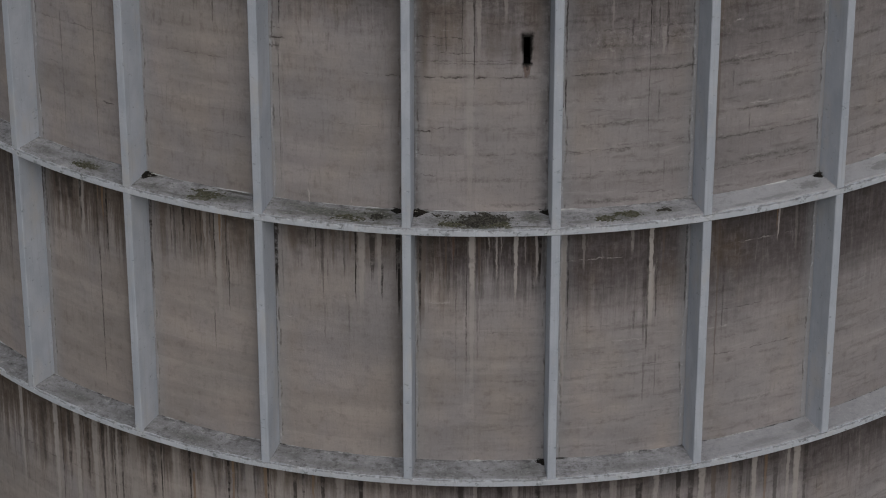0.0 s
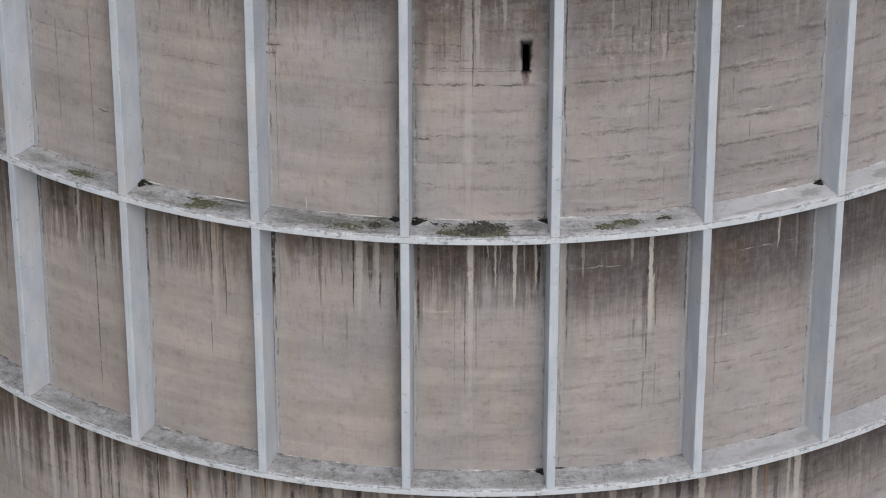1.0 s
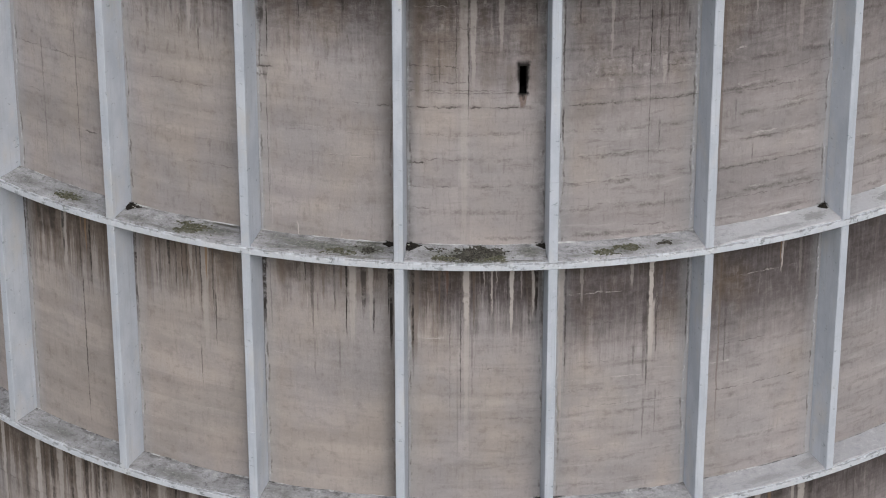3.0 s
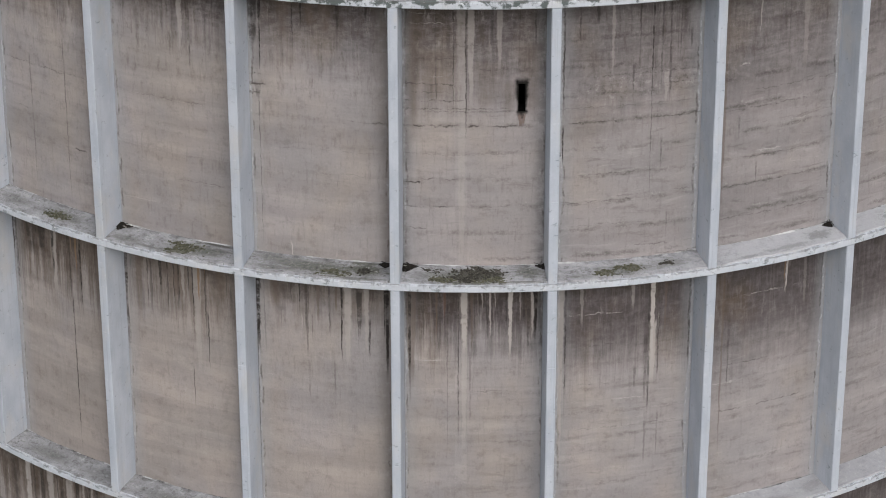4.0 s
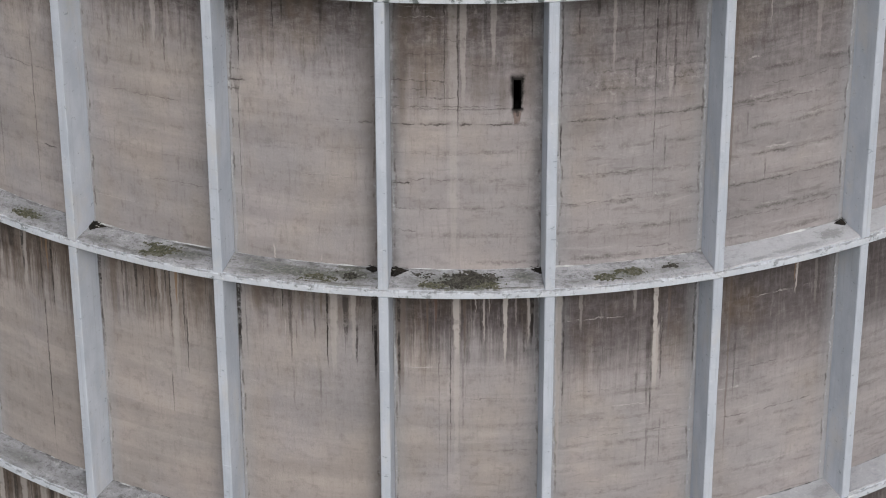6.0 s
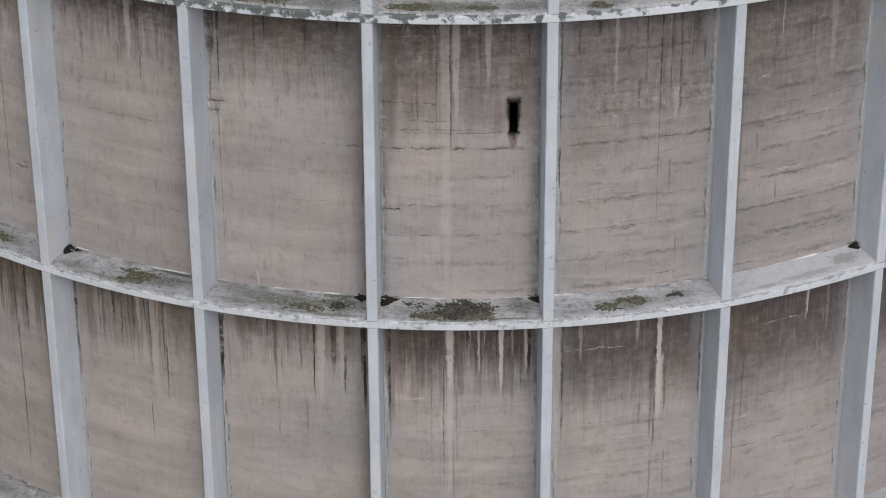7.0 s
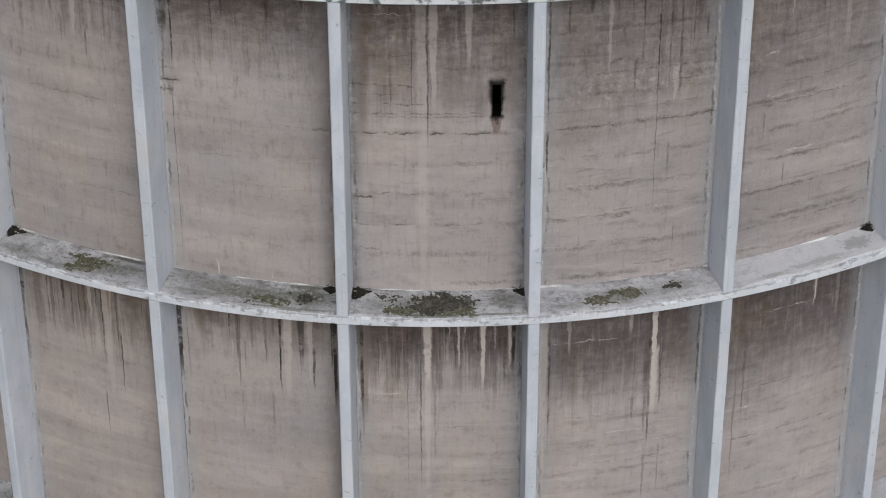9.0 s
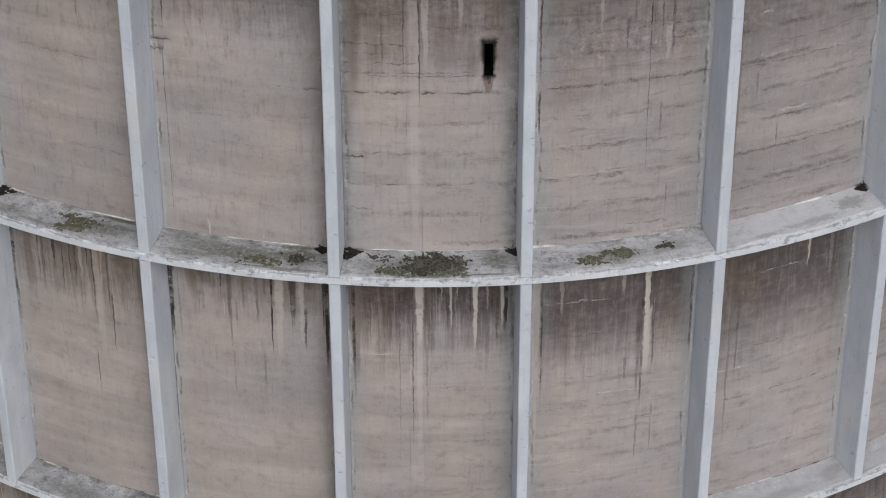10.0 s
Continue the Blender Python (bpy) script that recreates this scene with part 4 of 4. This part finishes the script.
def clumps(name, spots, material, parent, rng, label="", kind=""):
    """Many small rough lumps in one mesh; spots: place, half length, half width, half height."""
    vs, fs = [], []
    for p, sx, sy, sz in spots:
        a = rng.uniform(0, 6.283)
        v = ICO_V * (1 + rng.uniform(-0.3, 0.3, ICO_V.shape)) * (sx, sy, sz)
        v = np.column_stack((v[:, 0] * math.cos(a) - v[:, 1] * math.sin(a), v[:, 0] * math.sin(a) + v[:, 1] * math.cos(a), v[:, 2]))
        fs.append(ICO_F + 12 * len(vs))
        vs.append(v + np.array(p))
    me = bpy.data.meshes.new(name)
    me.from_pydata(np.concatenate(vs).tolist(), [], np.concatenate(fs).tolist())
    me.materials.append(material)
    ob = new(name, me)
    if parent is not None:
        ob.parent = parent
    return tagged(ob, label=label, kind=kind)


def mat(name, u, back, length, width, zr, material, label, seed, thick, raggedness=1.0):
    """A low ragged mat that grows on the screed: thickest inside, torn into tufts and gaps towards its rim."""
    cell = 0.014
    nu, nb = int(1.5 * length / cell), int(1.5 * width / cell)
    vs, fs, ids = [], [], {}

    def growth(x, y):
        e = math.hypot(x / (0.5 * length), y / (0.5 * width))
        return 1.0 - e + raggedness * (0.75 * rnd(u + x, y * 1.8, seed, 2.2) + 0.55 * rnd(u + x, y * 1.6, seed, 6.0) + 0.7 * rnd(u + x, y, seed, 17.0))

    def corner(i, k):
        if (i, k) not in ids:
            x, y = (i - nu / 2) * cell, (k - nb / 2) * cell
            g = min(max(growth(x, y), 0.0), 0.9)
            bb = min(max(back + y, 0.045), DEPTH - 0.03)
            p = on_ledge(zr, u + x + 0.008 * rnd(x, y, seed, 40.0), bb)
            p.z += 0.004 + thick * (0.55 * g + 0.55 * g * max(0.0, 0.4 + rnd(u + x, y, seed + 3, 28.0)))
            ids[i, k] = len(vs)
            vs.append(p)
        return ids[i, k]
    for i in range(nu):
        for k in range(nb):
            x, y = (i + 0.5 - nu / 2) * cell, (k + 0.5 - nb / 2) * cell
            if 0.05 < back + y < DEPTH - 0.035 and rib_clear(u + x) and growth(x, y) > 0.0:
                fs.append((corner(i, k), corner(i + 1, k), corner(i + 1, k + 1), corner(i, k + 1)))
    me = bpy.data.meshes.new(name)
    me.from_pydata(vs, [], fs)
    me.materials.append(material)
    me.shade_smooth()
    return tagged(new(name, me), label, "moss", kind="stuff")


def rib_clear(u):
    return abs((u + 2.0 + BAY / 2) % BAY - BAY / 2) > RIB_W / 2 + 0.02


SEED = 100


def mats(name, zr, material, label, thick, *patches):
    """Patches on one ring: along, back from the front, length, width, and how ragged."""
    global SEED
    for u, back, length, width, *ragged in patches:
        mat(name, u, back, length, width, zr, material, label, SEED, thick, *ragged)
        SEED += 1


mats("moss_patch", Z_B, MOSS_DARK, "dark grey-green moss cushion on the ring ledge", 0.022, (-0.12, 0.36, 1.75, 0.64, 0.95), (-2.75, 0.42, 0.6, 0.3, 1.1), (4.95, 0.42, 0.5, 0.2, 1.4))
mats("moss_patch", Z_B, MOSS, "olive green moss cushion on the ring ledge", 0.024,
     (0.45, 0.22, 0.75, 0.28, 1.2), (-0.75, 0.20, 0.6, 0.24, 1.2), (-7.6, 0.36, 0.9, 0.45, 1.4), (-3.55, 0.30, 0.8, 0.30, 1.5), (4.0, 0.34, 0.75, 0.36, 0.9), (3.3, 0.26, 0.75, 0.24, 1.5),
     (-11.65, 0.36, 0.65, 0.30))
mats("moss_patch", Z_A, MOSS, "olive green moss cushion on the ring ledge", 0.025, (-1.0, 0.25, 0.8, 0.25, 1.2), (0.4, 0.22, 0.7, 0.22, 1.2), (-4.4, 0.25, 1.2, 0.25, 1.2), (3.0, 0.18, 0.5, 0.2))

def litter_pile(u, back, size, zr, seed, chips=True):
    """Wet leaves and twigs blown into a corner between rib and wall."""
    rng = random.Random(seed)
    ob = tagged(new("litter_pile"), "pile of black wet leaf litter in a ledge corner", "debris", "litter piles in the ledge corners")
    ob.location = on_ledge(zr, u, back)
    g = np.random.default_rng(seed)
    spots = []
    for _ in range(700):
        x, y = rng.gauss(0, 0.34) * size, -abs(rng.gauss(0, 0.30)) * size
        if back + y > DEPTH - 0.03 or abs(x) * 0.9 - 1.1 * y > 0.55 * size or not rib_clear(u + x):
            continue
        p = on_ledge(zr, u + x, back + y) - ob.location
        h = max(0.0, 0.16 * size - 0.3 * math.hypot(x, y)) * rng.random()
        s = rng.uniform(0.010, 0.028)
        spots.append((p + Vector((0, 0, h)), s * 1.6, s, s * 0.45))
    clumps("leaves", spots, LITTER, ob, g)
    for _ in range(7):
        x = rng.uniform(-0.5, 0.5) * size
        p = on_ledge(zr, u + x, min(back + rng.uniform(-.2, .1) * size, DEPTH - 0.05)) - ob.location
        bm = bmesh.new()
        bmesh.ops.create_cone(bm, cap_ends=True, segments=6, radius1=0.007, radius2=0.004, depth=rng.uniform(0.15, 0.35), matrix=Matrix.Translation(p + Vector((0, 0, 0.05))) @ Euler((1.57 + rng.uniform(-.3, .3), 0, rng.uniform(0, 6.3))).to_matrix().to_4x4())
        part("twig", bm, LITTER, ob)
    if chips:
        for _ in range(4):
            p = on_ledge(zr, u + rng.uniform(-.3, .4) * size, min(back + rng.uniform(-.35, .05) * size, DEPTH - 0.08)) - ob.location
            bm = bmesh.new()
            bmesh.ops.create_icosphere(bm, subdivisions=1, radius=1.0, matrix=Matrix.Translation(p + Vector((0, 0, 0.05))) @ Matrix.Diagonal((0.03, 0.018, 0.015, 1)))
            part("chip", bm, CHIP, ob, "pale concrete chip")
    return ob


litter_pile(-1.78, DEPTH - 0.05, 0.58, Z_B, 1)
litter_pile(-9.74, DEPTH - 0.05, 0.50, Z_B, 2)
litter_pile(9.82, DEPTH - 0.05, 0.36, Z_B, 3, False)
litter_pile(1.79, DEPTH - 0.05, 0.38, Z_B, 4, False)
litter_pile(-2.30, DEPTH - 0.05, 0.32, Z_B, 5, False)
litter_pile(1.76, DEPTH - 0.05, 0.38, Z_C, 6, False)


# ---- pours of the wall: each one proud of the core, with ragged joints ----
def seam_wave(u, j):
    return 0.026 * rnd(u, j * 5.1, 0, 0.8) + 0.020 * rnd(u, j * 5.1, 2, 2.6) + 0.016 * rnd(u, j * 5.1, 4, 7.0)


OPEN = [(z, a, b, 0.005 * k) for tier in LEVELS for z, a, b, colour, k in tier if colour == "black"]


def gap(u, v):
    """Half the opening of a joint: mostly closed, here and there open."""
    g = 0.0004 + 0.005 * max(0.0, rnd(u, v, 7, 0.7) - 0.12) + 0.005 * max(0.0, rnd(u, v, 9, 2.3) - 0.1)
    for z, a, b, w in OPEN:
        if abs(v - z) < 0.13 and a < u < b:
            g += w * max(0.0, 0.45 + 0.9 * rnd(u, v, 15, 1.9))
    return g


def side_gap(z, u):
    """Half the opening of an upright joint."""
    return 0.001 + 0.003 * max(0.0, rnd(z, u, 21, 0.8) + 0.2) + 0.003 * max(0.0, rnd(z, u, 23, 4.0))


def pour(u0, u1, z0, z1, j, top_flat=False, bottom_flat=False):
    bm = bmesh.new()
    lay = bm.loops.layers.uv.verify()
    n = max(2, int(round((u1 - u0) / 0.13)))
    lip = 0.006 + 0.006 * rnd(u0, j, 1, 3.3)
    rows, uvs = [], []
    for q in range(5):
        row, uvr = [], []
        for i in range(n + 3):
            f = min(max((i - 1) / n, 0.0), 1.0)
            u = u0 + (u1 - u0) * f
            lo = z0 + (0.0 if bottom_flat else seam_wave(u, j) + gap(u, z0))
            hi = z1 - (0.0 if top_flat else gap(u, z1)) + (0.0 if top_flat else seam_wave(u, j + 1))
            z = (lo, lo, (lo + hi) / 2, hi, hi)[q]
            sink = SKIN + 0.01 if q in (0, 4) or i in (0, n + 2) else 0.0
            side = (-1 if i <= 1 else 1 if i >= n + 1 else 0)
            uu = u - side * side_gap(z, round(u0 if side < 0 else u1, 2))
            r = r_wall(z) - sink + (lip if q in (0, 1) else -0.3 * lip if q >= 3 else 0.0) + 0.004 * rnd(u, z, 3, 1.1)
            row.append(place(r, uu, z))
            uvr.append((uu, z))
        rows.append(row)
        uvs.append(uvr)
    grid(bm, rows, uvs)
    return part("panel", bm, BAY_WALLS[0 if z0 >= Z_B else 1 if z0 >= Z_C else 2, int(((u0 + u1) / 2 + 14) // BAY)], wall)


SPLITS = {"upper": {-5.52: 2, -0.50: 3, -0.19: 3, -11.05: 1}, "middle": {-0.50: 3, -0.19: 3}, "lower": {}}
TIERS = (("upper", Z_B + RING_H, Z_A, (1.15, 1.95, 2.67, 3.4, 4.1, 4.48, 5.27, 5.95, 6.6)),
         ("middle", Z_C + RING_H, Z_B, (-6.85, -6.1, -5.35, -4.6, -3.75, -3.23, -2.42, -1.22)),
         ("lower", -13.6, Z_C, (-12.6, -11.8, -11.05, -10.3, -9.55, -8.8)))
for name, zlo, zhi, seams in TIERS:
    levels = [zlo, *seams, zhi]
    for k in range(-1, 8):
        ends = [rib_u(k) + RIB_W / 2 + 0.012, rib_u(k + 1) - RIB_W / 2 - 0.012] if name != "lower" else [rib_u(k) + 0.002, rib_u(k + 1) - 0.002]
        cols = sorted(ends + [s for s, b in SPLITS[name].items() if ends[0] < s < ends[1]])
        for c0, c1 in zip(cols, cols[1:]):
            for j, (a, b) in enumerate(zip(levels, levels[1:])):
                jj = j + {"upper": 0, "middle": 40, "lower": 80}[name]
                if name == "upper" and c0 < SLOT[0] < c1 and a < SLOT[3] and b > SLOT[2]:
                    pour(c0, SLOT[0], a, b, jj, b == zhi, j == 0)
                    pour(SLOT[1], c1, a, b, jj, b == zhi, j == 0)
                    if a < SLOT[2]:
                        pour(SLOT[0], SLOT[1], a, SLOT[2], jj, True, False)
                    if b > SLOT[3]:
                        pour(SLOT[0], SLOT[1], SLOT[3], b, jj, False, True)
                else:
                    pour(c0, c1, a, b, jj, b == zhi, j == 0)
